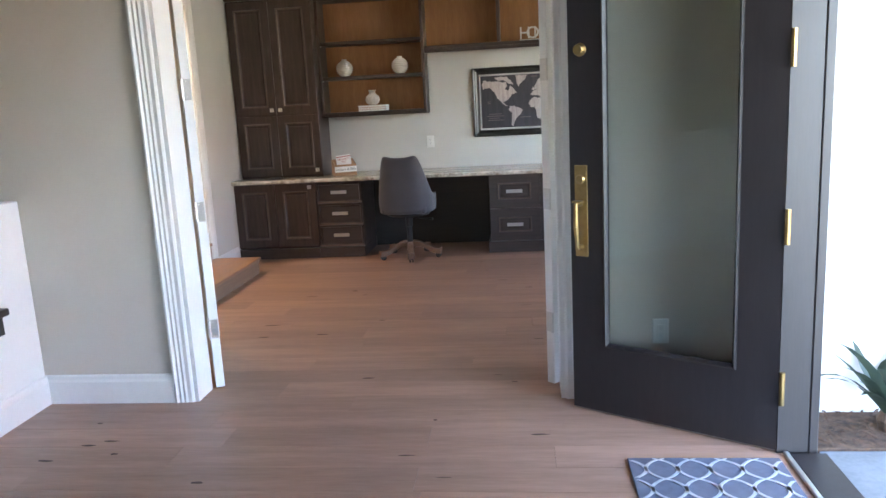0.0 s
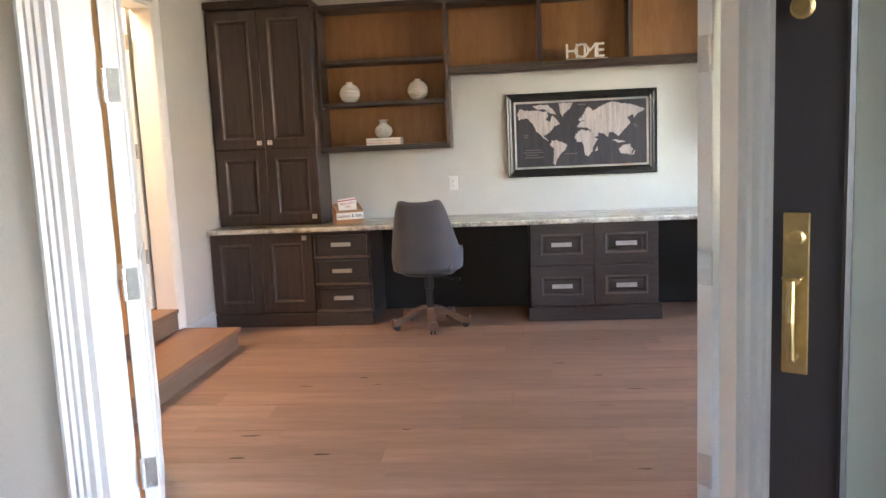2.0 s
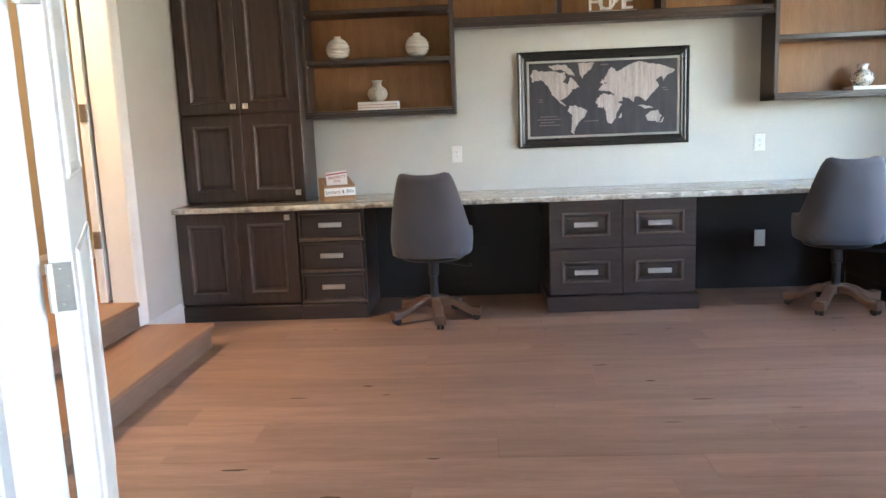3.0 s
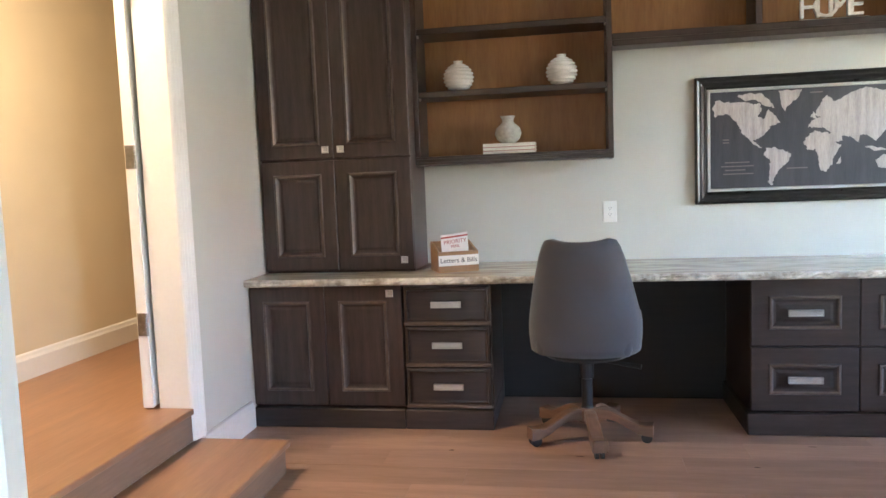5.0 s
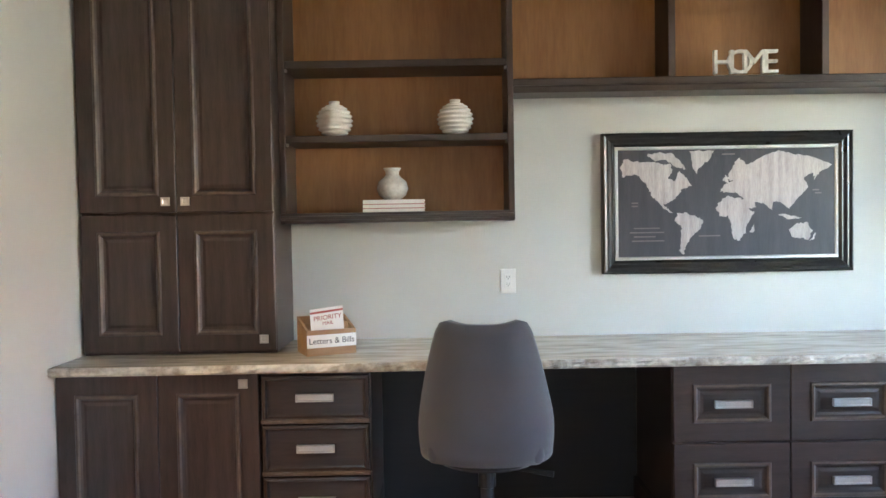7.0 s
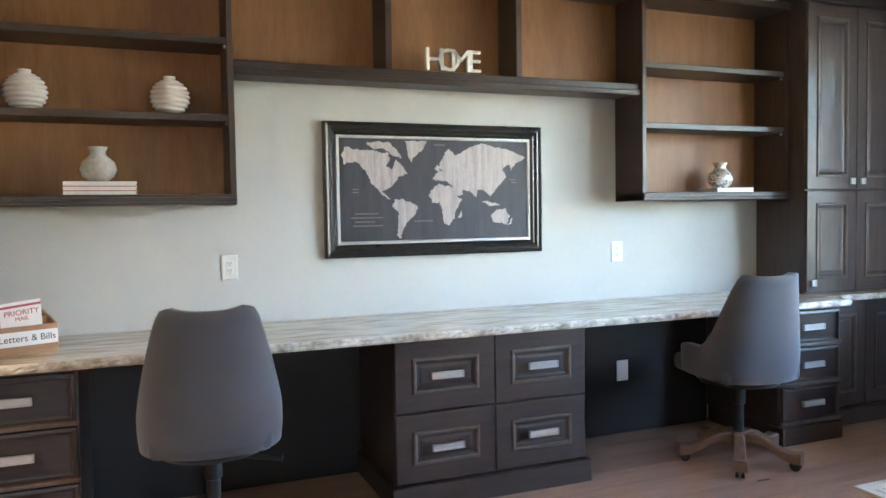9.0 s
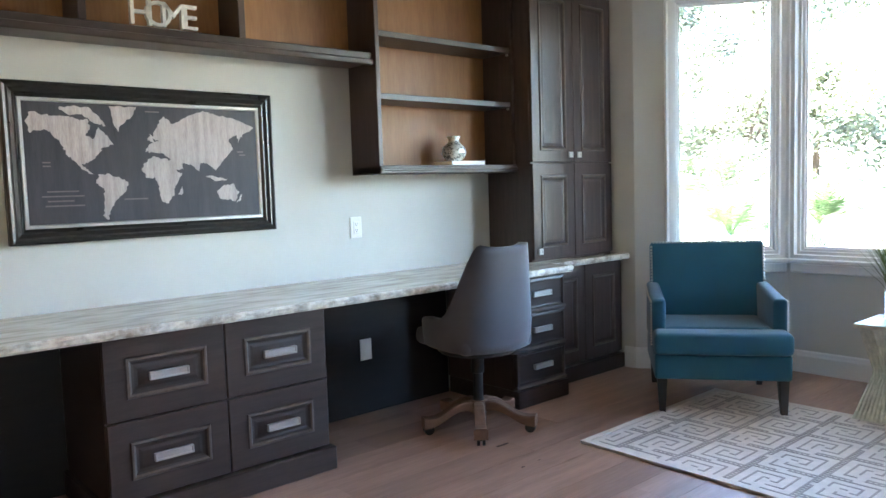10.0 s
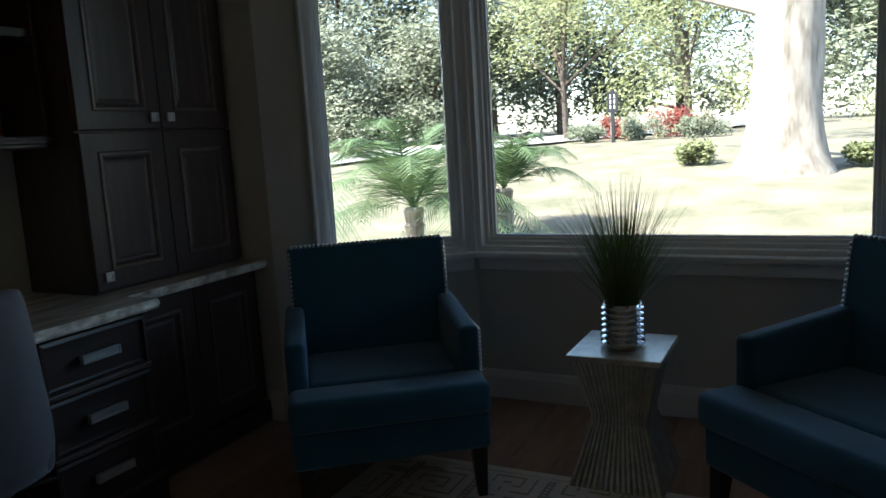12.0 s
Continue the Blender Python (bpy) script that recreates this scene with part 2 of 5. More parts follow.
def tube(p, q, r0, r1, seg=8, bm=None):
    bm = bm or bmesh.new()
    p, q = Vector(p), Vector(q)
    d = (q - p).normalized()
    u = d.orthogonal().normalized()
    v = d.cross(u)
    loops = []
    for c, r in ((p, r0), (q, r1)):
        loops.append([bm.verts.new(c + (u * math.cos(2 * math.pi * i / seg) + v * math.sin(2 * math.pi * i / seg)) * r) for i in range(seg)])
    for i in range(seg):
        bm.faces.new((loops[0][i], loops[0][(i + 1) % seg], loops[1][(i + 1) % seg], loops[1][i]))
    bm.faces.new(loops[0])
    bm.faces.new(loops[1])
    return bm


def raw(name, verts, faces, material, parent=None, label=""):
    me = bpy.data.meshes.new(name)
    me.from_pydata(verts, [], faces)
    me.materials.append(material)
    ob = new(name, me)
    if parent:
        ob.parent = parent
    if label:
        ob["label"] = label
    return ob


def words(name, text, size, m, material, parent, depth=0.0006):
    """Flat lettering in the built-in font, as a mesh facing the local +z of m."""
    cu = bpy.data.curves.new(name, "FONT")
    cu.body, cu.size, cu.extrude = text, size, depth
    cu.align_x, cu.align_y = "CENTER", "CENTER"
    tmp = bpy.data.objects.new(name, cu)
    scene.collection.objects.link(tmp)
    bpy.context.view_layer.update()
    me = bpy.data.meshes.new_from_object(tmp.evaluated_get(bpy.context.evaluated_depsgraph_get()))
    bpy.data.objects.remove(tmp)
    me.materials.clear()
    me.materials.append(material)
    ob = new(name, me)
    ob.parent = parent
    ob.matrix_local = m
    return ob


def frame_of(p, q):
    """Local frame along a wall: x from p to q, the room on its -y side."""
    d = Vector((q[0] - p[0], q[1] - p[1], 0))
    return Matrix.Translation((p[0], p[1], 0)) @ Matrix.Rotation(math.atan2(d.y, d.x), 4, "Z"), d.length


def wall(name, p, q, th, z0, z1, material, holes=(), label="", ext0=0.0, ext1=0.0):
    """A wall with its room face on p-q (room to the right of the walk from p to q); holes are (u0, u1, za, zb)."""
    m, n = frame_of(p, q)
    bm = bmesh.new()
    u = -ext0
    for a, b, za, zb in sorted(holes):
        box(u, a, 0, th, z0, z1, bm=bm)
        if za > z0:
            box(a, b, 0, th, z0, za, bm=bm)
        if zb < z1:
            box(a, b, 0, th, zb, z1, bm=bm)
        u = b
    box(u, n + ext1, 0, th, z0, z1, bm=bm)
    bmesh.ops.remove_doubles(bm, verts=bm.verts, dist=1e-5)
    ob = part(name, bm, material)
    ob.matrix_world = m
    return tagged(ob, label, "wall", kind="structure")


def baseboard(p, q, h=0.14, label="white painted baseboard along the wall", z=0.0, t=0.018):
    m, n = frame_of(p, q)
    bm = bmesh.new()
    prof = [(0, 0), (-t, 0), (-t, h - 0.035), (-t * 0.7, h - 0.022), (-t * 0.55, h - 0.008), (-0.004, h), (0, h)]
    ends = []
    for x in (0, n):
        ends.append([bm.verts.new((x, y - 0.002, zz + z)) for y, zz in prof])
    for i in range(len(prof) - 1):
        bm.faces.new((ends[0][i], ends[0][i + 1], ends[1][i + 1], ends[1][i]))
    bm.faces.new(ends[0])
    bm.faces.new(ends[1])
    ob = part("baseboard", bm, M_TRIM)
    ob.matrix_world = m
    return tagged(ob, label, "baseboard", kind="structure")


def casing(name, m, w, h, z0, cw=0.10, label="white fluted door casing"):
    """Casing round an opening w wide, its left foot at the local origin; flutes are steps in the profile."""
    prof = [(-cw, 0.0), (-cw, -0.022), (-cw + 0.012, -0.026), (-cw + 0.022, -0.016), (-cw + 0.034, -0.021), (-cw + 0.044, -0.014),
            (-cw + 0.056, -0.018), (-cw + 0.066, -0.012), (-0.012, -0.015), (-0.004, -0.008), (0.0, 0.0)]
    bm = bmesh.new()
    last = None
    for i, d in prof:
        row = [bm.verts.new((i, d, z0)), bm.verts.new((i, d, h - i)), bm.verts.new((w - i, d, h - i)), bm.verts.new((w - i, d, z0))]
        if last:
            for k in range(3):
                bm.faces.new((last[k], last[k + 1], row[k + 1], row[k]))
        last = row
    ob = part(name, bm, M_TRIM)
    ob.matrix_world = m
    return tagged(ob, label, "door casing", kind="structure")


# ---- the plan ----
CEIL = 2.9
P0, P1, P2, P3 = (5.87, -0.55), (6.47, -1.30), (6.47, -3.08), (5.87, -3.87)
BAYTOP = 2.50
GLASS_Z0, GLASS_Z1 = 0.80, 2.36
DOOR_L, DOOR_R = 1.115, 2.960
ENTRY, FOYER = -4.03, -4.19
FRONT = 3.755

# ---- large structure ----
wall("wall_desk", (0, 0), (5.87, 0), 0.15, 0, CEIL, M_WALL, label="pale greige painted wall behind the desk", ext0=0.14, ext1=0.15)
wall("wall_right", (5.87, 0), P0, 0.15, 0, CEIL, M_WALL, label="pale greige painted wall beside the cabinet")
LA, LB, LC = (Vector(P1) - Vector(P0)).length, 1.78, (Vector(P3) - Vector(P2)).length
HOLE_A, HOLE_B, HOLE_C = (0.25, 0.905), (0.035, 1.72), (0.06, 0.70)
BAY = [("wall_bay_1", P0, P1, HOLE_A), ("wall_bay_2", P1, P2, HOLE_B), ("wall_bay_3", P2, P3, HOLE_C)]
for nm, p, q, (a, b) in BAY:
    wall(nm, p, q, 0.15, 0, BAYTOP + 0.1, M_WALL, [(a, b, GLASS_Z0 - 0.05, GLASS_Z1 + 0.05)], "pale greige painted bay wall below a window")
wall("wall_right", P3, (5.87, ENTRY), 0.15, 0, CEIL, M_WALL, label="pale greige painted wall beside the bay")
wall("wall_entry", (5.87, ENTRY), (-1.6, ENTRY), 0.16, 0, CEIL, M_FOYER, [(5.87 - DOOR_R, 5.87 - DOOR_L, 0, 2.44)],
     "beige painted wall with a double door opening", ext0=0.3)
wall("wall_left", (0, ENTRY), (0, 0), 0.14, 0, CEIL, M_WALL, [(1.28, 2.78, 0.29, 2.35)], "pale greige painted wall with a side doorway")
wall("wall_header", (5.87, -0.55), (5.87, -3.87), 0.12, BAYTOP, CEIL, M_WALL, label="painted header above the bay")
# second front hole and the back hole: unseen openings added to admit daylight
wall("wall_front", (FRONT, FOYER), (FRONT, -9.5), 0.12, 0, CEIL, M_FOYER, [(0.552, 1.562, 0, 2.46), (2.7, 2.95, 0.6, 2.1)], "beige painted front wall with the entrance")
wall("wall_back", (3.94, -9.5), (-1.6, -9.5), 0.15, 0, CEIL, M_FOYER, [(2.1, 2.5, 1.0, 2.0)], "beige painted foyer wall with an added opening for daylight")
wall("wall_far_left", (-1.6, -9.65), (-1.6, FOYER), 0.15, 0, CEIL, M_FOYER, label="beige painted foyer wall")
wall("wall_hall", (-1.17, ENTRY), (-1.17, 1.3), 0.12, 0.25, CEIL, M_HALL, label="warm cream hallway wall")
wall("wall_hall_end", (-1.17, 1.3), (-0.14, 1.3), 0.12, 0.25, CEIL, M_HALL, label="warm cream hallway end wall")
wall("wall_hall_side", (-0.14, 1.3), (-0.14, 0.0), 0.1, 0.25, CEIL, M_HALL, label="warm cream hallway wall")
tagged(part("wall_half", box(0.19, 0.33, -9.5, FOYER - 0.005, 0, 1.05, 0.004), M_TRIM), "white painted half wall in the foyer", "wall", kind="structure")
tagged(part("ceiling", box(-1.75, 6.0, -9.65, 1.45, CEIL, CEIL + 0.12), M_CEIL), "white ceiling", "ceiling", kind="structure")
tagged(part("ceiling_bay", box(5.86, 6.7, -4.02, -0.4, BAYTOP + 0.1, BAYTOP + 0.18), M_CEIL), "white bay ceiling", "ceiling", kind="structure")
tagged(part("floor_hall", box(-1.17, -0.0, ENTRY, 1.3, 0.15, 0.29), M_STEP), "brown wood hallway floor", "floor", kind="structure")
bm = box(-0.1, 6.62, -4.1, 0.1, -0.2, -0.004)
box(-1.7, 3.80, -9.6, -4.1, -0.2, -0.004, bm=bm)
floor_ob = tagged(part("floor", bm, M_JOINT), "brown oak plank floor with knots", "floor", kind="structure")

for p, q in [((5.87, -0.47), P0), (P0, P1), (P1, P2), (P2, P3), (P3, (5.87, ENTRY)), ((5.87, ENTRY), (DOOR_R + 0.11, ENTRY)), ((DOOR_L - 0.11, ENTRY), (0, ENTRY)),
             ((0, ENTRY), (0, -2.88))]:
    baseboard(p, q)
baseboard((-1.17, -3.9), (-1.17, 1.3), z=0.29)
baseboard((0, -1.17), (0, -0.65), z=0.0)
baseboard((DOOR_R + 0.10, FOYER), (FRONT, FOYER), 0.15)
baseboard((0.33, FOYER), (DOOR_L - 0.10, FOYER), 0.15)
# the foyer faces of the entry wall look towards -y, as the local frame does when walked in +x
baseboard((0.33, -9.4), (0.33, FOYER - 0.005), 0.15)

# double door opening: lining, casings, open leaves
tagged(part("door_lining", box(DOOR_L - 0.001, DOOR_L + 0.02, FOYER - 0.005, ENTRY + 0.005, 0, 2.44), M_TRIM), "white painted door lining", "door lining", kind="structure")
tagged(part("door_lining", box(DOOR_R - 0.02, DOOR_R + 0.001, FOYER - 0.005, ENTRY + 0.005, 0, 2.44), M_TRIM), "white painted door lining", "door lining", kind="structure")
tagged(part("door_lining", box(DOOR_L + 0.02, DOOR_R - 0.02, FOYER - 0.005, ENTRY + 0.005, 2.42, 2.441), M_TRIM), "white painted door head lining", "door lining", kind="structure")
casing("trim_foyer", pose(DOOR_L, FOYER - 0.001, 0), DOOR_R - DOOR_L, 2.44, 0, 0.098, "white fluted casing round the double door opening")
casing("trim_office", pose(DOOR_R, ENTRY + 0.001, 0, 0, 0, 180), DOOR_R - DOOR_L, 2.44, 0, 0.10, "white casing on the office side of the double door opening")


def hinge(parent, x, y, z, material, h=0.10, side=1):
    bm = box(min(x, x + side * 0.038), max(x, x + side * 0.038), y - 0.003, y, z - h / 2, z + h / 2, 0.001)
    for k in range(5):
        lathe([(0.0065, 0), (0.0065, h / 5 - 0.001)], 8, bm, (x - side * 0.004, y - 0.006, z - h / 2 + k * h / 5))
    for k in (-0.36, 0.0, 0.36):
        lathe([(0.004, 0), (0.004, 0.002)], 8, bm, (x + side * (0.014 if k else 0.026), y - 0.0035, z + k * h))
    return part("hinge", bm, material, parent, "satin steel hinge")


def door_leaf(name, m, side, label, w=0.86, h=2.41, z0=0.012, zs=(0.33, 0.94, 1.54, 2.15), material=M_TRIM, hm=M_STEEL, hinge_face=True):
    """A leaf that lies along local +y from its hinge edge at the origin; the edge is 45 mm wide."""
    e = empty(name, m)
    x0, x1 = (0, 0.045) if side > 0 else (-0.045, 0)
    bm = box(x0, x1, 0, w, z0, h, 0.002)
    part("leaf", bm, material, e)
    for face in (x0, x1):
        for za, zb in ((0.25, 1.0), (1.15, h - 0.14)):
            bm = rings(w - 0.24, zb - za, [(0, 0.0), (0.0, -0.004), (0.01, -0.008), (0.02, -0.004), (0.03, -0.001)])
            p = part("panel_moulding", bm, material, e)
            p.matrix_local = pose(face, 0.12, za, 0, 0, 90) if face == x1 else pose(face, 0.12 + w - 0.24, za, 0, 0, -90)
    for z in zs:
        hinge(e, x0 + 0.004 if side > 0 else x1 - 0.004, -0.0005, z, hm, side=side)
    return tagged(e, label, "door", kind="structure")


door_leaf("door_1", pose(1.160, -4.040, 0, 0, 0, 26), 1, "open white panelled door leaf with steel hinges")
door_leaf("door_2", pose(2.915, -4.040, 0, 0, 0, -42), -1, "open white panelled door leaf with steel hinges")

# side doorway up two steps
tagged(part("door_lining", box(-0.142, 0.002, -2.752, -2.730, 0.29, 2.35), M_TRIM), "white side door lining", "door lining", kind="structure")
tagged(part("door_lining", box(-0.142, 0.002, -1.271, -1.249, 0.29, 2.35), M_TRIM), "white side door lining", "door lining", kind="structure")
tagged(part("door_lining", box(-0.142, 0.002, -2.730, -1.271, 2.33, 2.351), M_TRIM), "white side door head lining", "door lining", kind="structure")
casing("trim_side", pose(0.001, -2.73, 0, 0, 0, 90), 1.46, 2.35, 0.145, 0.09, "white moulded casing round the side doorway")
side_door = door_leaf("door_3", pose(-0.158, -1.295, 0, 0, 0, 8), -1, "white hallway door folded back, with nickel hinges", w=0.95, h=2.33, z0=0.30,
                      zs=(0.67, 1.39, 2.11), hm=M_STEELD)
st = empty("steps")
part("tread", box(0.0, 0.435, -2.86, -1.225, 0.118, 0.145, 0.006, 2), M_STEP, st)
part("riser", box(0.0, 0.415, -2.84, -1.245, 0.0, 0.118), M_RISER, st)
part("tread", box(-0.14, 0.018, -2.73, -1.27, 0.265, 0.293, 0.006, 2), M_STEP, st)
part("riser", box(-0.10, 0.003, -2.73, -1.27, 0.145, 0.265), M_RISER, st)
tagged(st, "two brown wooden steps up to the side doorway", "steps", kind="structure")


# ---- bay windows ----
def window(name, p, q, a, b):
    m, n = frame_of(p, q)
    e = empty(name, m)
    w, h = b - a, GLASS_Z1 - GLASS_Z0 + 0.10
    fr = rings(w, h, [(-0.055, 0.0), (-0.055, -0.020), (-0.045, -0.024), (-0.030, -0.014), (0.0, -0.012), (0.002, 0.03), (0.020, 0.032), (0.022, 0.045),
                      (0.036, 0.050), (0.040, 0.060), (0.048, 0.062), (0.05, 0.078)], False, a, GLASS_Z0 - 0.05)
    part("window_frame", fr, M_TRIM, e)
    fo = rings(w, h, [(0.05, 0.082), (0.03, 0.10), (0.0, 0.152), (-0.03, 0.154)], False, a, GLASS_Z0 - 0.05)
    part("outer_frame", fo, M_TRIM, e)
    g = part("pane", box(a + 0.045, b - 0.045, 0.079, 0.083, GLASS_Z0 - 0.01, GLASS_Z1 + 0.01), M_WGLASS, e)
    g.visible_shadow = False
    return tagged(e, "white framed bay window looking onto the garden", "window", kind="structure")


for i, (nm, p, q, (a, b)) in enumerate(BAY):
    window("window_%d" % (i + 1), p, q, a, b)
    m, n = frame_of(p, q)
    s0, s1 = (0.16 if i == 0 else 0.012), (n - 0.10 if i == 2 else n - 0.012)
    bm = box(s0, s1, -0.062, 0.0, 0.700, 0.728, 0.006, 2)
    box(s0 + 0.01, s1 - 0.01, -0.036, 0.0, 0.640, 0.700, 0.008, 2, bm)
    ob = part("window_sill", bm, M_TRIM)
    ob.matrix_world = m
    tagged(ob, "white moulded sill under the bay window", "window sill", kind="structure")


# ---- desk wall cabinetry ----
def panel_front(name, w, h, m, parent, stile=0.065, th=0.02, material=M_CAB, label=""):
    """A framed front with a bead and a sunk panel, as one mesh; local -y faces the room."""
    s = stile
    prof = [(0, th), (0, 0.003), (0.003, 0), (s - 0.012, 0), (s - 0.008, -0.006), (s, -0.007), (s + 0.006, -0.001), (s + 0.012, 0.007), (s + 0.022, 0.010), (s + 0.034, 0.007)]
    bm = rings(w, h, prof)
    bm.faces.ensure_lookup_table()
    for k, f in enumerate(bm.faces):
        f.material_index = 1 if 16 <= k < 24 else 0
    ob = part(name, bm, [material, M_EDGE], parent, label)
    ob.matrix_local = m
    return ob


def knob(parent, x, y, z):
    bm = rings(0.036, 0.036, [(0.008, 0.016), (0.008, 0.012), (0.0, 0.010), (0.0, 0.0), (0.006, 0.0), (0.009, 0.004), (0.012, 0.004)])
    ob = part("knob", bm, M_STEEL, parent, "square nickel knob")
    ob.matrix_local = pose(x - 0.018, y - 0.016, z - 0.018)
    return ob


def pull(parent, x, y, z, w=0.15):
    bm = rings(w, 0.030, [(0.002, 0.022), (0.0, 0.018), (0.0, 0.0), (0.005, 0.0), (0.007, 0.004), (0.010, 0.004)])
    for s in (0.02, w - 0.02):
        box(s - 0.006, s + 0.006, 0.018, 0.040, 0.008, 0.022, bm=bm)
    ob = part("handle", bm, M_STEEL, parent, "brushed nickel bar pull")
    ob.matrix_local = pose(x - w / 2, y - 0.034, z - 0.015)
    return ob


def carcass(parent, x0, x1, y0, y1, z0, z1, name="body", material=M_CAB):
    return part(name, box(x0, x1, y0, y1, z0, z1, 0.002), material, parent)


def drawer_stack(x0, x1, yf, label):
    e = empty("drawer_cabinet", pose(x0, 0, 0))
    w = x1 - x0
    carcass(e, 0.0, w, yf + 0.02, -0.05, 0.10, 0.733)
    part("plinth", box(-0.0, w, yf - 0.022, -0.06, 0.0, 0.098, 0.004), M_CABH, e)
    edges = [0.112, 0.322, 0.532, 0.730]
    for a, b in zip(edges, edges[1:]):
        d = part("drawer", rings(w - 0.014, b - a - 0.010, [(0, 0.02), (0, 0.004), (0.004, -0.006), (0.016, -0.009), (0.022, 0.004), (0.030, 0.006)]), M_CABH, e)
        d.matrix_local = pose(0.007, yf, a)
        pull(d, (w - 0.014) / 2, 0.006, (b - a) / 2)
        lip = part("rail", box(0.004, w - 0.004, yf - 0.013, yf + 0.01, a - 0.006, a + 0.012, 0.004, 2), M_EDGE, e)
    return tagged(e, label, "drawer cabinet")


def tall_unit(x0, x1, yf, side, label):
    e = empty("wall_cabinet", pose(x0, 0, 0))
    w = x1 - x0
    carcass(e, 0, w, yf + 0.02, -0.003, 0.772, 2.46)
    c = part("crown", box(-0.0, w, yf - 0.035, -0.004, 2.46, 2.52, 0.012, 2), M_CAB, e)
    wd = w / 2 - 0.004
    for i in range(2):
        for za, zb in ((0.785, 1.372), (1.382, 2.445)):
            panel_front("door", wd, zb - za, pose(0.002 + i * (wd + 0.004), yf, za), e, 0.082)
    knob(e, w / 2 - 0.042, yf, 1.428)
    knob(e, w / 2 + 0.042, yf, 1.428)
    knob(e, w - 0.05 if side > 0 else 0.05, yf, 0.835)
    return tagged(e, label, "wall cabinet")


def base_unit(x0, x1, yf, side, label):
    e = empty("base_cabinet", pose(x0, 0, 0))
    w = x1 - x0
    carcass(e, 0, w, yf + 0.02, -0.003, 0.10, 0.733)
    part("plinth", box(0, w, yf - 0.022, -0.004, 0, 0.098, 0.004), M_CABH, e)
    wd = w / 2 - 0.004
    for i in range(2):
        panel_front("door", wd, 0.615, pose(0.002 + i * (wd + 0.004), yf, 0.112), e, 0.085)
    knob(e, w - 0.06 if side > 0 else 0.06, yf, 0.690)
    return tagged(e, label, "base cabinet")


YF, YR = -0.615, -0.455
base_unit(0.004, 0.815, YF, 1, "dark-stained two-door base cabinet under the granite top")
base_unit(5.065, 5.850, YR, -1, "dark-stained two-door base cabinet set back by the window")
drawer_stack(0.818, 1.262, YF, "dark-stained three-drawer cabinet with nickel pulls")
drawer_stack(4.630, 5.062, YF, "dark-stained three-drawer cabinet with nickel pulls")
tall_unit(0.012, 0.840, -0.387, 1, "tall dark-stained four-door cabinet standing on the counter")
tall_unit(5.060, 5.850, -0.387, -1, "tall dark-stained four-door cabinet beside the bay")

fc = empty("file_cabinet", pose(2.470, 0, 0))
carcass(fc, 0, 0.945, YF + 0.02, -0.05, 0.10, 0.733)
part("plinth", box(-0.02, 0.965, YF - 0.025, -0.06, 0, 0.105, 0.005), M_CABH, fc)
for i in range(2):
    for za, zb in ((0.112, 0.412), (0.420, 0.731)):
        d = panel_front("drawer", 0.468, zb - za, pose(0.002 + i * 0.473, YF, za), fc, 0.088, material=M_CABH)
        pull(d, 0.234, 0.006, (zb - za) / 2)
tagged(fc, "dark-stained four-drawer file cabinet between the knee spaces", "file cabinet")

# back panels coloured near black for the shade under the desk
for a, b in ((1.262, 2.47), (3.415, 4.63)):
    tagged(part("kneehole_panel", box(a, b, -0.05, -0.004, 0, 0.733), M_KNEE), "wood back panel under the desk, darkened for knee space shade", "panel", kind="structure")

# granite top: one slab with a rough front edge
ct = empty("countertop")
bm = bmesh.new()
for x0, x1, yf in ((0.003, 5.085, -0.662), (5.085, 5.868, -0.505)):
    box(x0, x1, yf, -0.002, 0.735, 0.771, 0.003, 1, bm)
part("slab", bm, M_GRANITE, ct)
bm = bmesh.new()
rnd = random.Random(4)
for x0, x1, yf in ((0.003, 5.085, -0.663), (5.087, 5.868, -0.506)):
    n = int((x1 - x0) / 0.018)
    rows = []
    for i in range(n + 1):
        x = x0 + (x1 - x0) * i / n
        rows.append([bm.verts.new((x, yf + (0.002 if j in (0, 4) else -rnd.uniform(0.001, 0.008)), 0.7355 + 0.035 * j / 4)) for j in range(5)])
    for i in range(n):
        for j in range(4):
            bm.faces.new((rows[i][j], rows[i + 1][j], rows[i + 1][j + 1], rows[i][j + 1]))
part("front_edge", bm, M_GRANE, ct, "chiselled pale granite edge")
tagged(ct, "polished beige granite desk top with grey veins", "countertop")


def shelf_unit(x0, x1, z_shelves, label, mirrored=False):
    e = empty("shelf_unit", pose(x0, 0, 0))
    w, d, t = x1 - x0, -0.255, 0.028
    part("back", box(0.01, w - 0.01, -0.014, -0.003, 1.36, 2.44), M_BACK, e, "honey brown wood back")
    for s in ((0, t), (w - t, w)):
        part("side", box(s[0], s[1], d, -0.002, 1.325, 2.46, 0.003), M_CAB, e)
    b = box(0.0, w, d - 0.012, -0.015, 1.327, 1.372, 0.006, 2)
    box(0.0, w, d - 0.018, d + 0.02, 1.340, 1.360, 0.006, 2, b)
    part("bottom", b, M_CABH, e)
    part("top", box(0, w, d - 0.012, -0.002, 2.43, 2.47, 0.004), M_CABH, e)
    for z in z_shelves:
        part("shelf", box(t + 0.001, w - t - 0.001, d + 0.006, -0.016, z - 0.032, z, 0.003), M_CABH, e)
    for z in z_shelves:
        for s in (t + 0.004, w - t - 0.004):
            part("shelf_pin", box(s - 0.005, s + 0.005, d + 0.02, d + 0.035, z - 0.045, z - 0.0325), M_STEEL, e)
    return tagged(e, label, "shelf unit")


shelf_unit(0.842, 1.885, (1.716, 2.046), "dark wall shelf unit with honey wood back and decor")
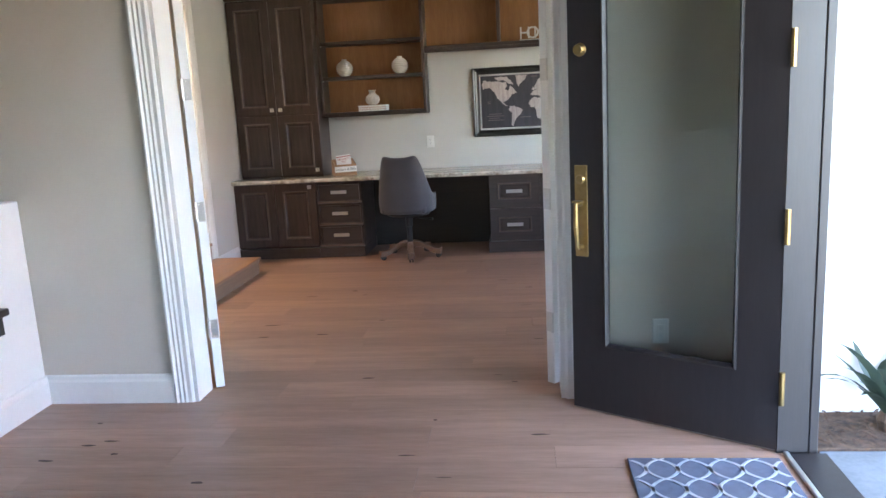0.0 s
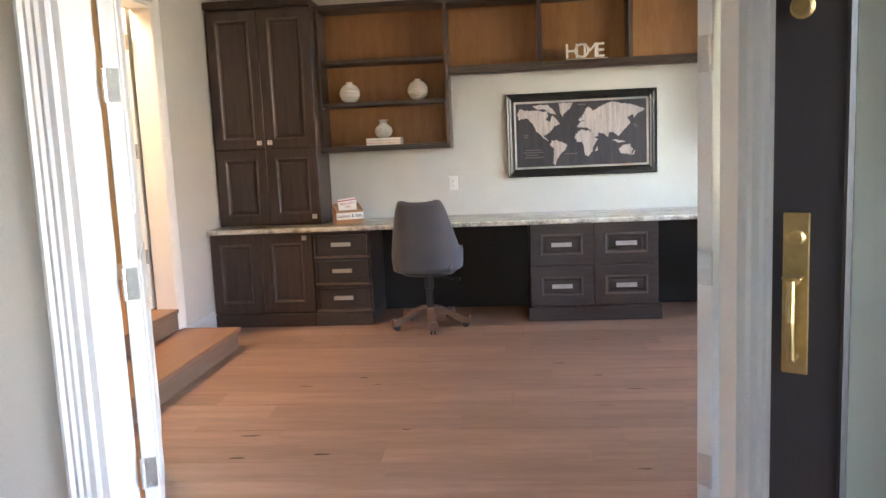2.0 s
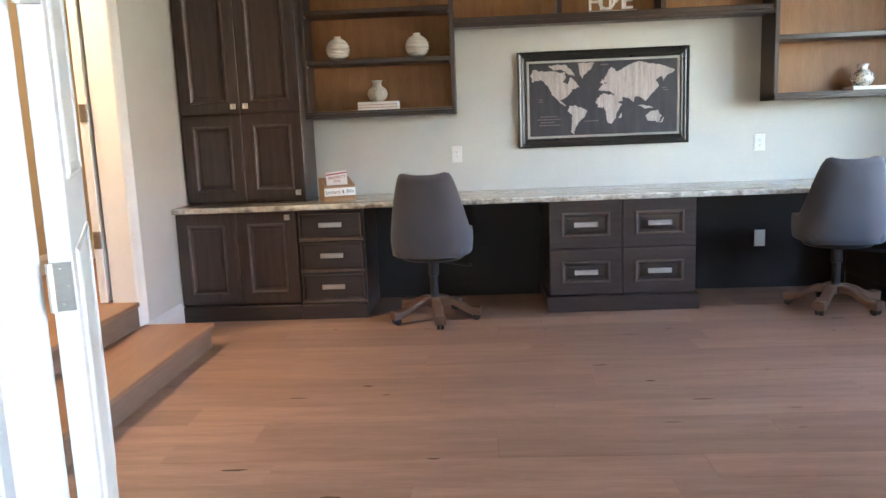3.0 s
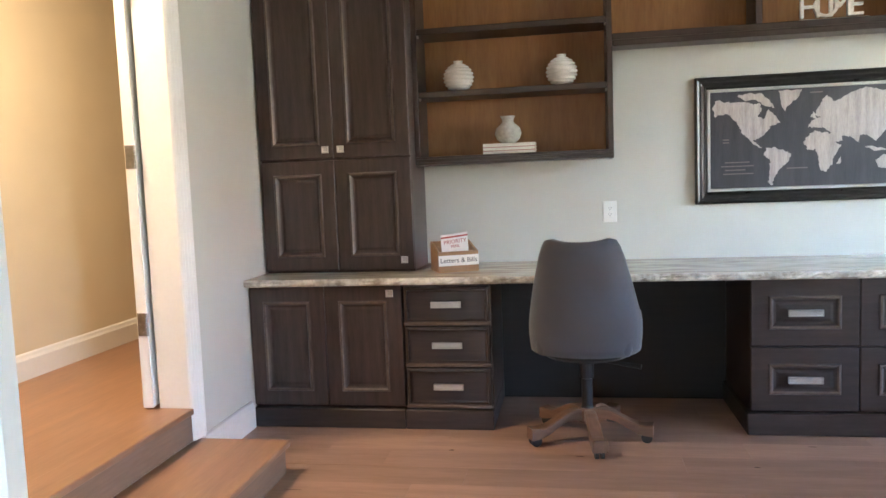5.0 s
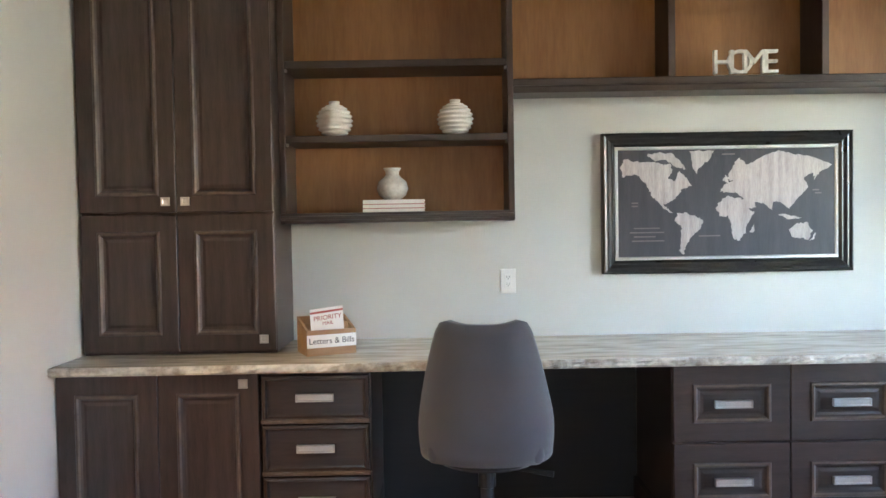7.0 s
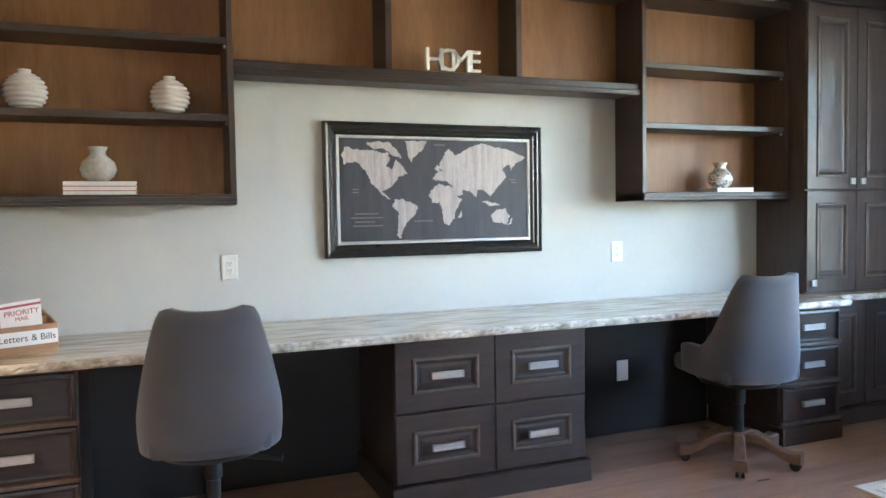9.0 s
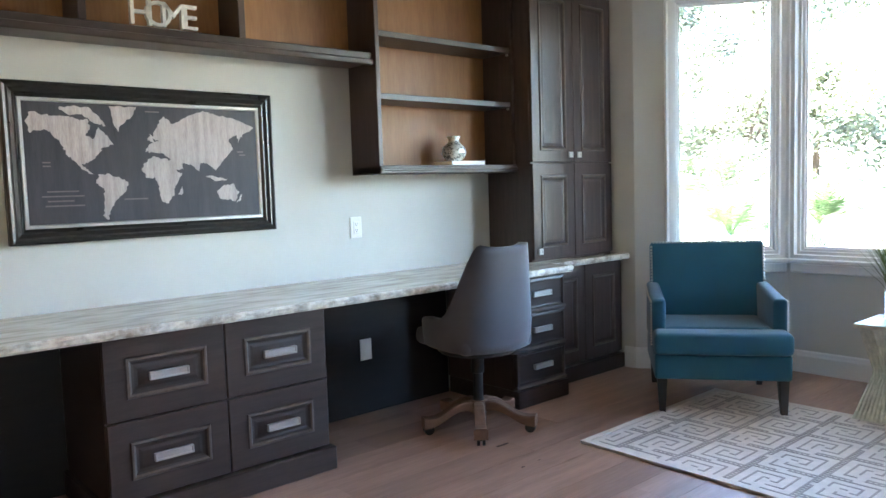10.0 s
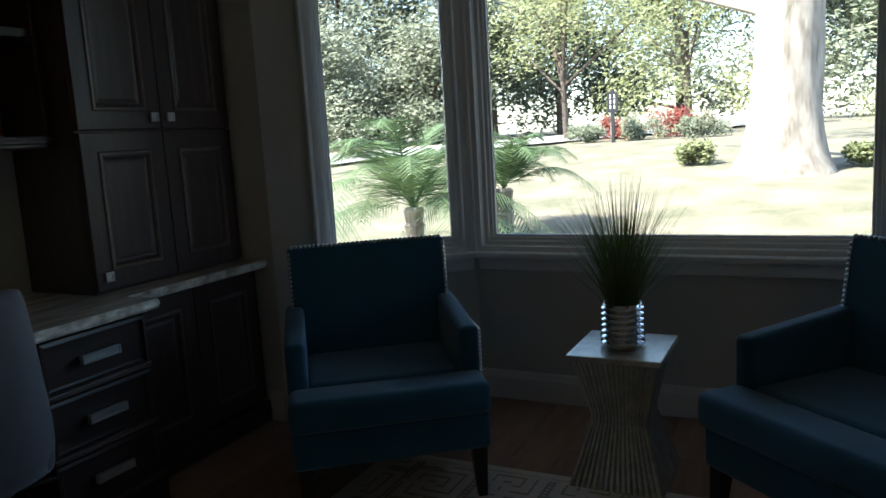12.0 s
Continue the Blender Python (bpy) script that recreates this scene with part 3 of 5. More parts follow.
shelf_unit(4.015, 5.058, (1.750, 2.075), "dark wall shelf unit with honey wood back by the window")

us = empty("upper_shelf", pose(1.886, 0, 0))
W = 2.128
bm = box(0, W, -0.225, -0.003, 1.905, 1.958, 0.004)
box(0, W + 0.02, -0.238, -0.20, 1.893, 1.925, 0.008, 2, bm)
part("bottom", bm, M_CABH, us)
part("back", box(0.0, W, -0.014, -0.004, 1.958, 2.44), M_BACK, us, "honey brown wood back")
part("top", box(0, W, -0.235, -0.003, 2.43, 2.47, 0.004), M_CABH, us)
for x in (0.715, 1.405):
    part("divider", box(x - 0.016, x + 0.016, -0.222, -0.015, 1.959, 2.43, 0.002), M_CAB, us)
tagged(us, "long dark upper shelf with open honey wood bays", "shelf")


# ---- things on the desk wall ----
def outlet(m, label, rocker=False, plate=(0.075, 0.118)):
    e = empty("wall_outlet", m)
    w, h = plate
    p = part("plate", rings(w, h, [(0, 0.0), (0.0, -0.004), (0.004, -0.006)], True, -w / 2, -h / 2), M_PLATE, e)
    part("insert", rings(0.034, 0.068, [(0, -0.006), (0.0, -0.008), (0.002, -0.009)], True, -0.017, -0.034), M_PLATE, e)
    if not rocker:
        for z in (-0.017, 0.017):
            bm = bmesh.new()
            for x in (-0.006, 0.006):
                box(x - 0.001, x + 0.001, -0.0095, -0.008, z + 0.000, z + 0.008, bm=bm)
            box(-0.002, 0.002, -0.0095, -0.008, z - 0.008, z - 0.004, bm=bm)
            part("slot", bm, M_INK, e)
    return tagged(e, label, "wall outlet")


outlet(pose(1.872, -0.001, 1.037), "white duplex outlet on the wall above the desk")
outlet(pose(4.022, -0.001, 1.040), "white duplex outlet on the wall above the desk")
outlet(pose(4.022, -0.051, 0.362), "white outlet in the dark knee space", True)
outlet(pose(3.40, FOYER - 0.002, 0.325), "white duplex outlet low on the foyer wall")

# framed world map
mp = empty("framed_map", pose(2.322, 0, 1.062))
MW, MH = 1.196, 0.668
part("frame", rings(MW, MH, [(0, -0.002), (0.0, -0.034), (0.010, -0.042), (0.022, -0.036), (0.030, -0.038), (0.045, -0.028), (0.052, -0.030), (0.062, -0.020), (0.064, -0.016)], False), M_FRAME, mp)
part("inner_fillet", rings(MW, MH, [(0.063, -0.017), (0.066, -0.022), (0.076, -0.021), (0.080, -0.016)], False), M_STEEL, mp, "silver inner fillet")
part("print", box(0.078, MW - 0.078, -0.016, -0.004, 0.078, MH - 0.078), M_MAPSEA, mp, "charcoal map print")


def land(points, seed):
    """A jagged land outline on the print, in fractions of its width and height from the top left."""
    rn = random.Random(seed)
    fine = []
    for i, (u, v) in enumerate(points):
        u2, v2 = points[(i + 1) % len(points)]
        for k in range(5):
            s = k / 5
            j = 0.005 if k else 0.003
            fine.append((u + (u2 - u) * s + rn.uniform(-j, j), v + (v2 - v) * s + rn.uniform(-j, j) * 1.8))
    b = bmesh.new()
    pw, ph = MW - 0.164, MH - 0.164
    vs = [b.verts.new((0.082 + u * pw, -0.0172, MH - 0.082 - v * ph)) for u, v in fine]
    b.faces.new(vs)
    part("land", b, M_MAPLAND, mp)


land([(0.01, 0.15), (0.03, 0.08), (0.10, 0.11), (0.17, 0.11), (0.21, 0.14), (0.24, 0.12), (0.25, 0.20), (0.23, 0.26), (0.26, 0.29), (0.28, 0.20), (0.31, 0.25), (0.34, 0.34), (0.30, 0.36), (0.28, 0.42), (0.25, 0.48), (0.21, 0.51), (0.23, 0.55), (0.25, 0.59), (0.21, 0.56), (0.18, 0.48), (0.15, 0.42), (0.13, 0.33), (0.10, 0.25), (0.07, 0.22), (0.02, 0.25)], 1)
land([(0.13, 0.04), (0.19, 0.02), (0.25, 0.03), (0.29, 0.11), (0.31, 0.18), (0.27, 0.16), (0.22, 0.09), (0.17, 0.10)], 2)
land([(0.33, 0.01), (0.44, 0.01), (0.42, 0.10), (0.37, 0.17), (0.36, 0.23), (0.34, 0.14)], 3)
land([(0.27, 0.60), (0.31, 0.59), (0.36, 0.63), (0.39, 0.67), (0.37, 0.76), (0.33, 0.84), (0.31, 0.91), (0.30, 0.99), (0.28, 0.95), (0.29, 0.82), (0.29, 0.73), (0.26, 0.67)], 4)
land([(0.46, 0.50), (0.50, 0.44), (0.55, 0.46), (0.59, 0.48), (0.61, 0.59), (0.63, 0.59), (0.60, 0.69), (0.59, 0.77), (0.56, 0.86), (0.53, 0.84), (0.52, 0.71), (0.51, 0.63), (0.47, 0.63), (0.45, 0.56)], 5)
land([(0.47, 0.40), (0.49, 0.33), (0.53, 0.30), (0.50, 0.28), (0.53, 0.15), (0.56, 0.08), (0.60, 0.15), (0.66, 0.08), (0.74, 0.01), (0.80, 0.05), (0.90, 0.08), (0.99, 0.16), (0.93, 0.23), (0.91, 0.30), (0.90, 0.23), (0.86, 0.28), (0.88, 0.35), (0.85, 0.43), (0.82, 0.49), (0.79, 0.57), (0.75, 0.51), (0.72, 0.50), (0.71, 0.58), (0.67, 0.51), (0.63, 0.50), (0.64, 0.55), (0.60, 0.56), (0.58, 0.47), (0.54, 0.41), (0.50, 0.40)], 6)
land([(0.79, 0.77), (0.83, 0.71), (0.87, 0.70), (0.90, 0.78), (0.88, 0.87), (0.85, 0.85), (0.80, 0.84)], 7)
land([(.74, .615), (.79, .63), (.85, .655), (.78, .67)], 8)
land([(.484, .30), (.497, .24), (.515, .32)], 9)
land([(.605, .78), (.63, .71), (.62, .80)], 11)
land([(.885, .88), (.91, .80), (.905, .86)], 10)
for k, (u, v, n) in enumerate(((.07, .74, .12), (.05, .78, .16), (.07, .82, .10), (.06, .86, .15), (.37, .82, .10), (.06, .50, .03), (.90, .40, .03), (.48, .05, .06), (.06, .53, .03), (.91, .43, .03))):
    pw, ph = MW - 0.164, MH - 0.164
    b = box(0.082 + u * pw, 0.082 + (u + n) * pw, -0.0171, -0.0165, MH - 0.082 - v * ph, MH - 0.082 - v * ph + 0.006)
    part("lettering_bar", b, M_MAPTXT, mp)
tagged(mp, "black framed charcoal world map hung on the wall", "framed map")


def ribbed_vase(m):
    e = empty("ribbed_vase", m)
    prof = [(0.030, 0.0)]
    n = 34
    for i in range(n + 1):
        a = -1.12 + 2.36 * i / n
        r = 0.080 * math.cos(a * 0.98) + (0.0045 if i % 4 < 2 else -0.0025)
        prof.append((max(0.024, r), 0.076 + 0.078 * math.sin(a)))
    prof += [(0.024, 0.158), (0.026, 0.166), (0.018, 0.166), (0.017, 0.12)]
    part("body", lathe(prof, 32), M_CERAM, e, smooth=True)
    return tagged(e, "round white ribbed ceramic vase on the shelf", "vase", "ribbed vases on the shelf")


def neck_vase(name, m, material, label):
    prof = [(0.035, 0), (0.062, 0.022), (0.073, 0.052), (0.064, 0.084), (0.040, 0.104), (0.031, 0.116), (0.032, 0.130), (0.042, 0.146), (0.037, 0.146), (0.026, 0.125), (0.026, 0.11)]
    ob = part(name, lathe(prof, 32), material, smooth=True)
    ob.matrix_world = m
    return tagged(ob, label, "vase")


def book(m, w, d, h, cover, label):
    e = empty("book", m)
    bm = box(0, w, 0, d, 0, 0.003, 0.001)
    box(0, w, 0, d, h - 0.003, h, 0.001, 1, bm)
    box(0, 0.004, 0, d, 0.003, h - 0.003, bm=bm)
    part("cover", bm, cover, e)
    part("page_block", box(0.005, w - 0.004, 0.004, d - 0.004, 0.003, h - 0.003), M_PAPER, e)
    return tagged(e, label, "book")


ribbed_vase(pose(1.075, -0.14, 1.716))
copy = ribbed_vase(pose(1.628, -0.14, 1.716))
for k in range(3):
    book(pose(1.205, -0.225, 1.3725 + k * 0.0185), 0.278, 0.17, 0.018, M_PAPER if k != 1 else M_PAPER, "thin white book in a low stack on the shelf")
for k in range(2):
    tagged(part("bookmark_strip", box(1.206, 1.482, -0.2262, -0.2252, 1.3875 + k * 0.0185, 1.3905 + k * 0.0185), M_RED), "thin dull red strip on the book stack", "strip")
neck_vase("bottle_vase", pose(1.335, -0.14, 1.4285), M_CERAM2, "small crackled white vase standing on books")
book(pose(4.545, -0.235, 1.3725), 0.27, 0.16, 0.024, M_PAPER, "single white book lying on the shelf")
neck_vase("silver_vase", pose(4.640, -0.15, 1.397), M_SILVER, "small hammered silver vase on a white book")

hs = empty("home_sign", pose(2.955, -0.17, 1.958))
part("foot", box(-0.155, 0.165, -0.02, 0.02, 0, 0.008, 0.002), M_LETTER, hs)
for ch, x in (("H", -0.105), ("O", -0.030), ("M", 0.035), ("E", 0.108)):
    words("letter", ch, 0.155, pose(x, 0.0, 0.064, 90, 0, 0), M_LETTER, hs, 0.011)
tagged(hs, "silver metal HOME letters standing on the shelf", "sign")

lb = empty("letter_box", pose(0.990, -0.50, 0.772, 0, 0, 24))
bw, bd = 0.19, 0.15
part("front", box(0, bw, 0, 0.009, 0, 0.095, 0.001), M_BOXW, lb)
part("back", box(0, bw, bd - 0.009, bd, 0, 0.135, 0.001), M_BOXW, lb)
part("middle", box(0.009, bw - 0.009, 0.07, 0.077, 0.01, 0.115, 0.001), M_BOXW, lb)
part("bottom", box(0.009, bw - 0.009, 0.009, bd - 0.009, 0, 0.009), M_BOXW, lb)
for x in (0, bw - 0.009):
    b = box(x, x + 0.009, 0.009, bd - 0.009, 0, 0.095)
    for v in b.verts:
        if v.co.z > 0.05 and v.co.y > 0.08:
            v.co.z = 0.133
    part("side", b, M_BOXW, lb)
part("label_plate", box(0.0, bw, -0.002, -0.0002, 0.030, 0.078), M_PAPER, lb, "white painted label band")
words("lettering", "Letters & Bills", 0.031, pose(bw / 2, -0.0024, 0.054, 90, 0, 0), M_INK, lb)
lb.scale = (1.12, 1.12, 1.12)
tagged(lb, "small wooden letter sorter with a white label", "letter box")
en = empty("envelope", pose(1.008, -0.440, 0.80, 8, -5, 24))
part("paper", box(-0.005, 0.125, 0, 0.003, 0, 0.150), M_PAPER, en)
part("stripe", box(-0.005, 0.125, -0.0006, -0.0001, 0.132, 0.140), M_RED, en)
words("lettering", "PRIORITY", 0.026, pose(0.062, -0.0008, 0.112, 90, 0, 0), M_RED, en)
words("lettering", "MAIL", 0.020, pose(0.062, -0.0008, 0.090, 90, 0, 0), M_RED, en)
en.scale = (1.1, 1.1, 1.1)
tagged(en, "white priority mail envelope standing in the sorter", "envelope")


# ---- office chairs ----
def office_chair(m, base=0.0):
    """Tub chair on a five-legged wooden base; it faces local +y."""
    e = empty("office_chair", m)
    na, nz = 36, 14
    bm = bmesh.new()

    def surf(i, j, off):
        th = radians(-118 + 236 * i / na)
        c = abs(th) / radians(118)
        top = 0.60 + (0.965 - 0.60) * (0.5 + 0.5 * math.cos(math.pi * min(1.0, max(0.0, (c - 0.30) / 0.45)))) - 0.012 * math.cos(th * 3) * (c < 0.3)
        if c > 0.9:
            top -= 0.02 * (c - 0.9) / 0.1
        bot = 0.435 + 0.02 * c
        s = j / nz
        z = bot + (top - bot) * s
        k = (z - 0.435) / 0.53
        wx = 0.258 - 0.062 * max(0, k - 0.25) - 0.05 * max(0, 0.15 - k)
        wy = 0.235 + 0.05 * k - 0.06 * max(0, 0.12 - k)
        p = 2.0 / 2.9
        sx, cy = math.sin(th), math.cos(th)
        x = wx * math.copysign(abs(sx) ** p, sx)
        y = -wy * math.copysign(abs(cy) ** p, cy)
        r = 1 - off / 0.26
        return Vector((x * r, y * r, z))
    outer = [[bm.verts.new(surf(i, j, 0)) for j in range(nz + 1)] for i in range(na + 1)]
    inner = [[bm.verts.new(surf(i, j, 0.042)) for j in range(nz + 1)] for i in range(na + 1)]
    for i in range(na):
        for j in range(nz):
            bm.faces.new((outer[i][j], outer[i + 1][j], outer[i + 1][j + 1], outer[i][j + 1]))
            bm.faces.new((inner[i][j], inner[i][j + 1], inner[i + 1][j + 1], inner[i + 1][j]))
        bm.faces.new((outer[i][nz], outer[i + 1][nz], inner[i + 1][nz], inner[i][nz]))
        bm.faces.new((outer[i][0], inner[i][0], inner[i + 1][0], outer[i + 1][0]))
    for i in (0, na):
        for j in range(nz):
            bm.faces.new((outer[i][j], outer[i][j + 1], inner[i][j + 1], inner[i][j]))
    bmesh.ops.bevel(bm, geom=[ed for ed in bm.edges if len(ed.link_faces) == 2 and ed.calc_face_angle(0) > 1.0], offset=0.012, segments=2, affect="EDGES")
    part("backrest", bm, M_FABRIC, e, smooth=True)
    part("seat", box(-0.215, 0.215, -0.20, 0.27, 0.43, 0.525, 0.035, 3), M_FABRIC, e, smooth=True)
    part("seat_base", lathe([(0.19, 0.405), (0.205, 0.418), (0.205, 0.437)], 28), M_BLACK, e, smooth=False)
    part("column", lathe([(0.034, 0.10), (0.034, 0.14), (0.026, 0.16), (0.026, 0.29), (0.034, 0.295), (0.034, 0.405)], 16), M_BLACK, e)
    part("lever", tube((0.05, -0.05, 0.39), (0.25, -0.10, 0.375), 0.006, 0.012), M_BLACK, e)
    part("hub", lathe([(0.045, 0.085), (0.05, 0.095), (0.05, 0.14), (0.04, 0.15)], 16), M_LEGW, e)
    for k in range(5):
        a = radians(-90 + base + 72 * k)
        lb_ = bmesh.new()
        rows = []
        for s in range(9):
            t = s / 8
            r = 0.03 + 0.27 * t
            zt = 0.145 - 0.055 * t + 0.016 * math.sin(t * math.pi * 2)
            zb = zt - 0.055 + 0.018 * math.sin(t * math.pi)
            hw = 0.024 + 0.010 * t
            rows.append([lb_.verts.new((r, y, z)) for y, z in ((-hw, zb), (hw, zb), (hw, zt - 0.006), (hw - 0.006, zt), (-hw + 0.006, zt), (-hw, zt - 0.006))])
        for r0, r1 in zip(rows, rows[1:]):
            for i in range(6):
                lb_.faces.new((r0[i], r0[(i + 1) % 6], r1[(i + 1) % 6], r1[i]))
        lb_.faces.new(rows[0])
        lb_.faces.new(rows[-1])
        leg = part("leg", lb_, M_LEGW, e)
        leg.matrix_local = Matrix.Rotation(a, 4, "Z")
        cb = bmesh.new()
        for y in (-0.016, 0.010):
            tube((0.272, y - 0.004, 0.026), (0.272, y + 0.010, 0.026), 0.026, 0.026, 14, cb)
        box(0.258, 0.290, -0.006, 0.006, 0.026, 0.06, 0.002, 1, cb)
        w = part("caster", cb, M_BLACK, e, "black twin-wheel caster")
        w.matrix_local = Matrix.Rotation(a, 4, "Z")
    return tagged(e, "grey upholstered swivel tub chair on a wooden five-star base", "office chair", "office chairs at the desk")


office_chair(pose(1.715, -0.715, 0, 0, 0, -5), 14)
office_chair(pose(4.27, -0.69, 0, 0, 0, -8), -34)


# ---- blue armchairs ----
def armchair(m):
    """Upholstered chair that faces local -y; origin below its middle."""
    e = empty("armchair", m)
    part("seat_frame", box(-0.345, 0.345, -0.33, 0.33, 0.185, 0.325, 0.018, 3), M_TEAL, e, smooth=True)
    b = box(-0.285, 0.285, -0.20, 0.24, 0.31, 0.445, 0.035, 3)
    part("seat_back_cushion", b, M_TEAL, e, smooth=True)
    b = box(-0.348, 0.348, -0.365, -0.185, 0.322, 0.440, 0.030, 3)
    part("seat_cushion", b, M_TEAL, e, smooth=True)
    b = box(-0.325, 0.325, 0.0, 0.115, 0.30, 0.885, 0.022, 3)
    bmesh.ops.transform(b, matrix=Matrix.Translation((0, 0.20, 0)) @ Matrix.Translation((0, 0, 0.3)) @ Matrix.Rotation(radians(-9), 4, "X") @ Matrix.Translation((0, 0, -0.3)), verts=b.verts)
    back = part("backrest", b, M_TEAL, e, smooth=True)
    for s in (-1, 1):
        b = box(min(s * 0.275, s * 0.35), max(s * 0.275, s * 0.35), -0.20, 0.30, 0.33, 0.60, 0.022, 3)
        for v in b.verts:
            if v.co.z > 0.45:
                v.co.z += 0.045 * max(0, (v.co.y - 0.02) / 0.3) ** 1.5
        part("arm", b, M_TEAL, e, smooth=True)
    for x in (-0.305, 0.305):
        for y, dy in ((-0.29, -0.025), (0.28, 0.05)):
            b = bmesh.new()
            t = [b.verts.new((x + i * 0.026, y + j * 0.026, 0.19)) for i, j in ((-1, -1), (1, -1), (1, 1), (-1, 1))]
            k = [b.verts.new((x + i * 0.021, y + dy * 0.4 + j * 0.021, 0.09)) for i, j in ((-1, -1), (1, -1), (1, 1), (-1, 1))]
            f = [b.verts.new((x + i * 0.015, y + dy + j * 0.015, 0.0)) for i, j in ((-1, -1), (1, -1), (1, 1), (-1, 1))]
            for p, q in ((t, k), (k, f)):
                for i in range(4):
                    b.faces.new((p[i], p[(i + 1) % 4], q[(i + 1) % 4], q[i]))
            b.faces.new(t)
            b.faces.new(f)
            part("leg", b, M_DLEG, e, "dark espresso wooden leg")
    b = bmesh.new()
    m9 = Matrix.Translation((0, 0.20, 0.3)) @ Matrix.Rotation(radians(-9), 4, "X") @ Matrix.Translation((0, 0, -0.3))
    pts = [(-0.305 + 0.61 * i / 34, 0.880) for i in range(35)] + [(s * 0.319, 0.47 + 0.40 * i / 22) for s in (-1, 1) for i in range(22)]
    for x, z in pts:
        bmesh.ops.create_icosphere(b, subdivisions=1, radius=0.0088, matrix=m9 @ Matrix.Translation((x, 0.003, z)))
    part("nailhead_trim", b, M_STEEL, e, "silver nailhead trim")
    for s in (-1, 1):
        b = bmesh.new()
        for i in range(16):
            bmesh.ops.create_icosphere(b, subdivisions=1, radius=0.0065, matrix=Matrix.Translation((s * 0.351, -0.182, 0.345 + 0.235 * i / 15)))
        for i in range(18):
            bmesh.ops.create_icosphere(b, subdivisions=1, radius=0.0065, matrix=Matrix.Translation((s * 0.351, -0.17 + 0.40 * i / 17, 0.582 + 0.045 * max(0, (-0.19 + 0.40 * i / 17) / 0.3) ** 1.5)))
        part("arm_nailhead_trim", b, M_STEEL, e, "silver nailhead trim")
    return tagged(e, "teal upholstered armchair with nailhead trim and dark legs", "armchair", "armchairs in the bay")


ang = math.degrees(math.atan2(-0.6, -0.8)) + 90
armchair(pose(5.555, -1.285, 0, 0, 0, ang))
armchair(pose(5.62, -2.935, 0, 0, 0, math.degrees(math.atan2(0.65, -0.755)) + 90))

# ---- side table and plant ----
tb = empty("side_table", pose(5.82, -2.155, 0))
part("tabletop", box(-0.175, 0.175, -0.165, 0.165, 0.478, 0.500, 0.003), M_TABLE, tb)
TZ = [(0.0, 0.168), (0.012, 0.168), (0.235, 0.100), (0.262, 0.098), (0.478, 0.150)]
b = bmesh.new()
prev = None
ribs = 16
for k in range(len(TZ)):
    z, hw = TZ[k]
    loop = []
    for sx, sy, dx, dy in ((-1, -1, 1, 0), (1, -1, 0, 1), (1, 1, -1, 0), (-1, 1, 0, -1)):
        for i in range(ribs * 2):
            s = i / (ribs * 2)
            g = 0.004 if i % 2 else 0.0
            x, y = (sx + dx * 2 * s) * hw, (sy + dy * 2 * s) * hw
            nx, ny = (0, -1) if dx == 1 else (1, 0) if dy == 1 else (0, 1) if dx == -1 else (-1, 0)
            loop.append(b.verts.new((x - nx * g, y - ny * g, z)))
    if prev:
        n = len(loop)
        for i in range(n):
            b.faces.new((prev[i], prev[(i + 1) % n], loop[(i + 1) % n], loop[i]))
    prev = loop
part("pedestal", b, M_TABLE, tb, "ribbed flared pedestal")
tagged(tb, "champagne silver side table with a ribbed flared pedestal", "side table")

pp = empty("potted_grass", pose(5.815, -2.155, 0.5005))
prof = [(0.060, 0.0), (0.072, 0.004)]
for k in range(7):
    z = 0.010 + k * 0.021
    prof += [(0.068, z), (0.078, z + 0.004), (0.080, z + 0.0085), (0.078, z + 0.013), (0.068, z + 0.017)]
prof += [(0.072, 0.160), (0.062, 0.160), (0.060, 0.135)]
part("pot", lathe(prof, 40), M_CHROME, pp, "ribbed silver pot", smooth=True)
part("soil", lathe([(0.0605, 0.130), (0.061, 0.136)], 24), M_MULCH, pp)
rn = random.Random(9)
vv, ff = [], []
for k in range(640):
    a, lean = rn.uniform(0, 6.283), rn.uniform(0, 0.52) + abs(rn.gauss(0, 0.17))
    r0 = rn.uniform(0, 0.055)
    L = rn.uniform(0.26, 0.53) * (1 - 0.2 * lean)
    w = rn.uniform(0.0016, 0.0034)
    base = Vector((r0 * math.cos(a), r0 * math.sin(a), 0.13))
    px, py = -math.sin(a + rn.uniform(-1, 1)), math.cos(a)
    n0 = len(vv)
    for s in range(4):
        t = s / 3
        rad = r0 + L * math.sin(lean) * t ** 1.4
        c = Vector((rad * math.cos(a), rad * math.sin(a), 0.13 + L * math.cos(lean) * t))
        ww = w * (1 - t * 0.92)
        vv += [(c.x - px * ww, c.y - py * ww, c.z), (c.x + px * ww, c.y + py * ww, c.z)]
    for s in range(3):
        ff.append((n0 + 2 * s, n0 + 2 * s + 1, n0 + 2 * s + 3, n0 + 2 * s + 2))
raw("grass_blades", vv, ff, M_GRASS, pp, "spiky green grass blades")
tagged(pp, "spiky green grass in a ribbed silver pot", "potted plant")

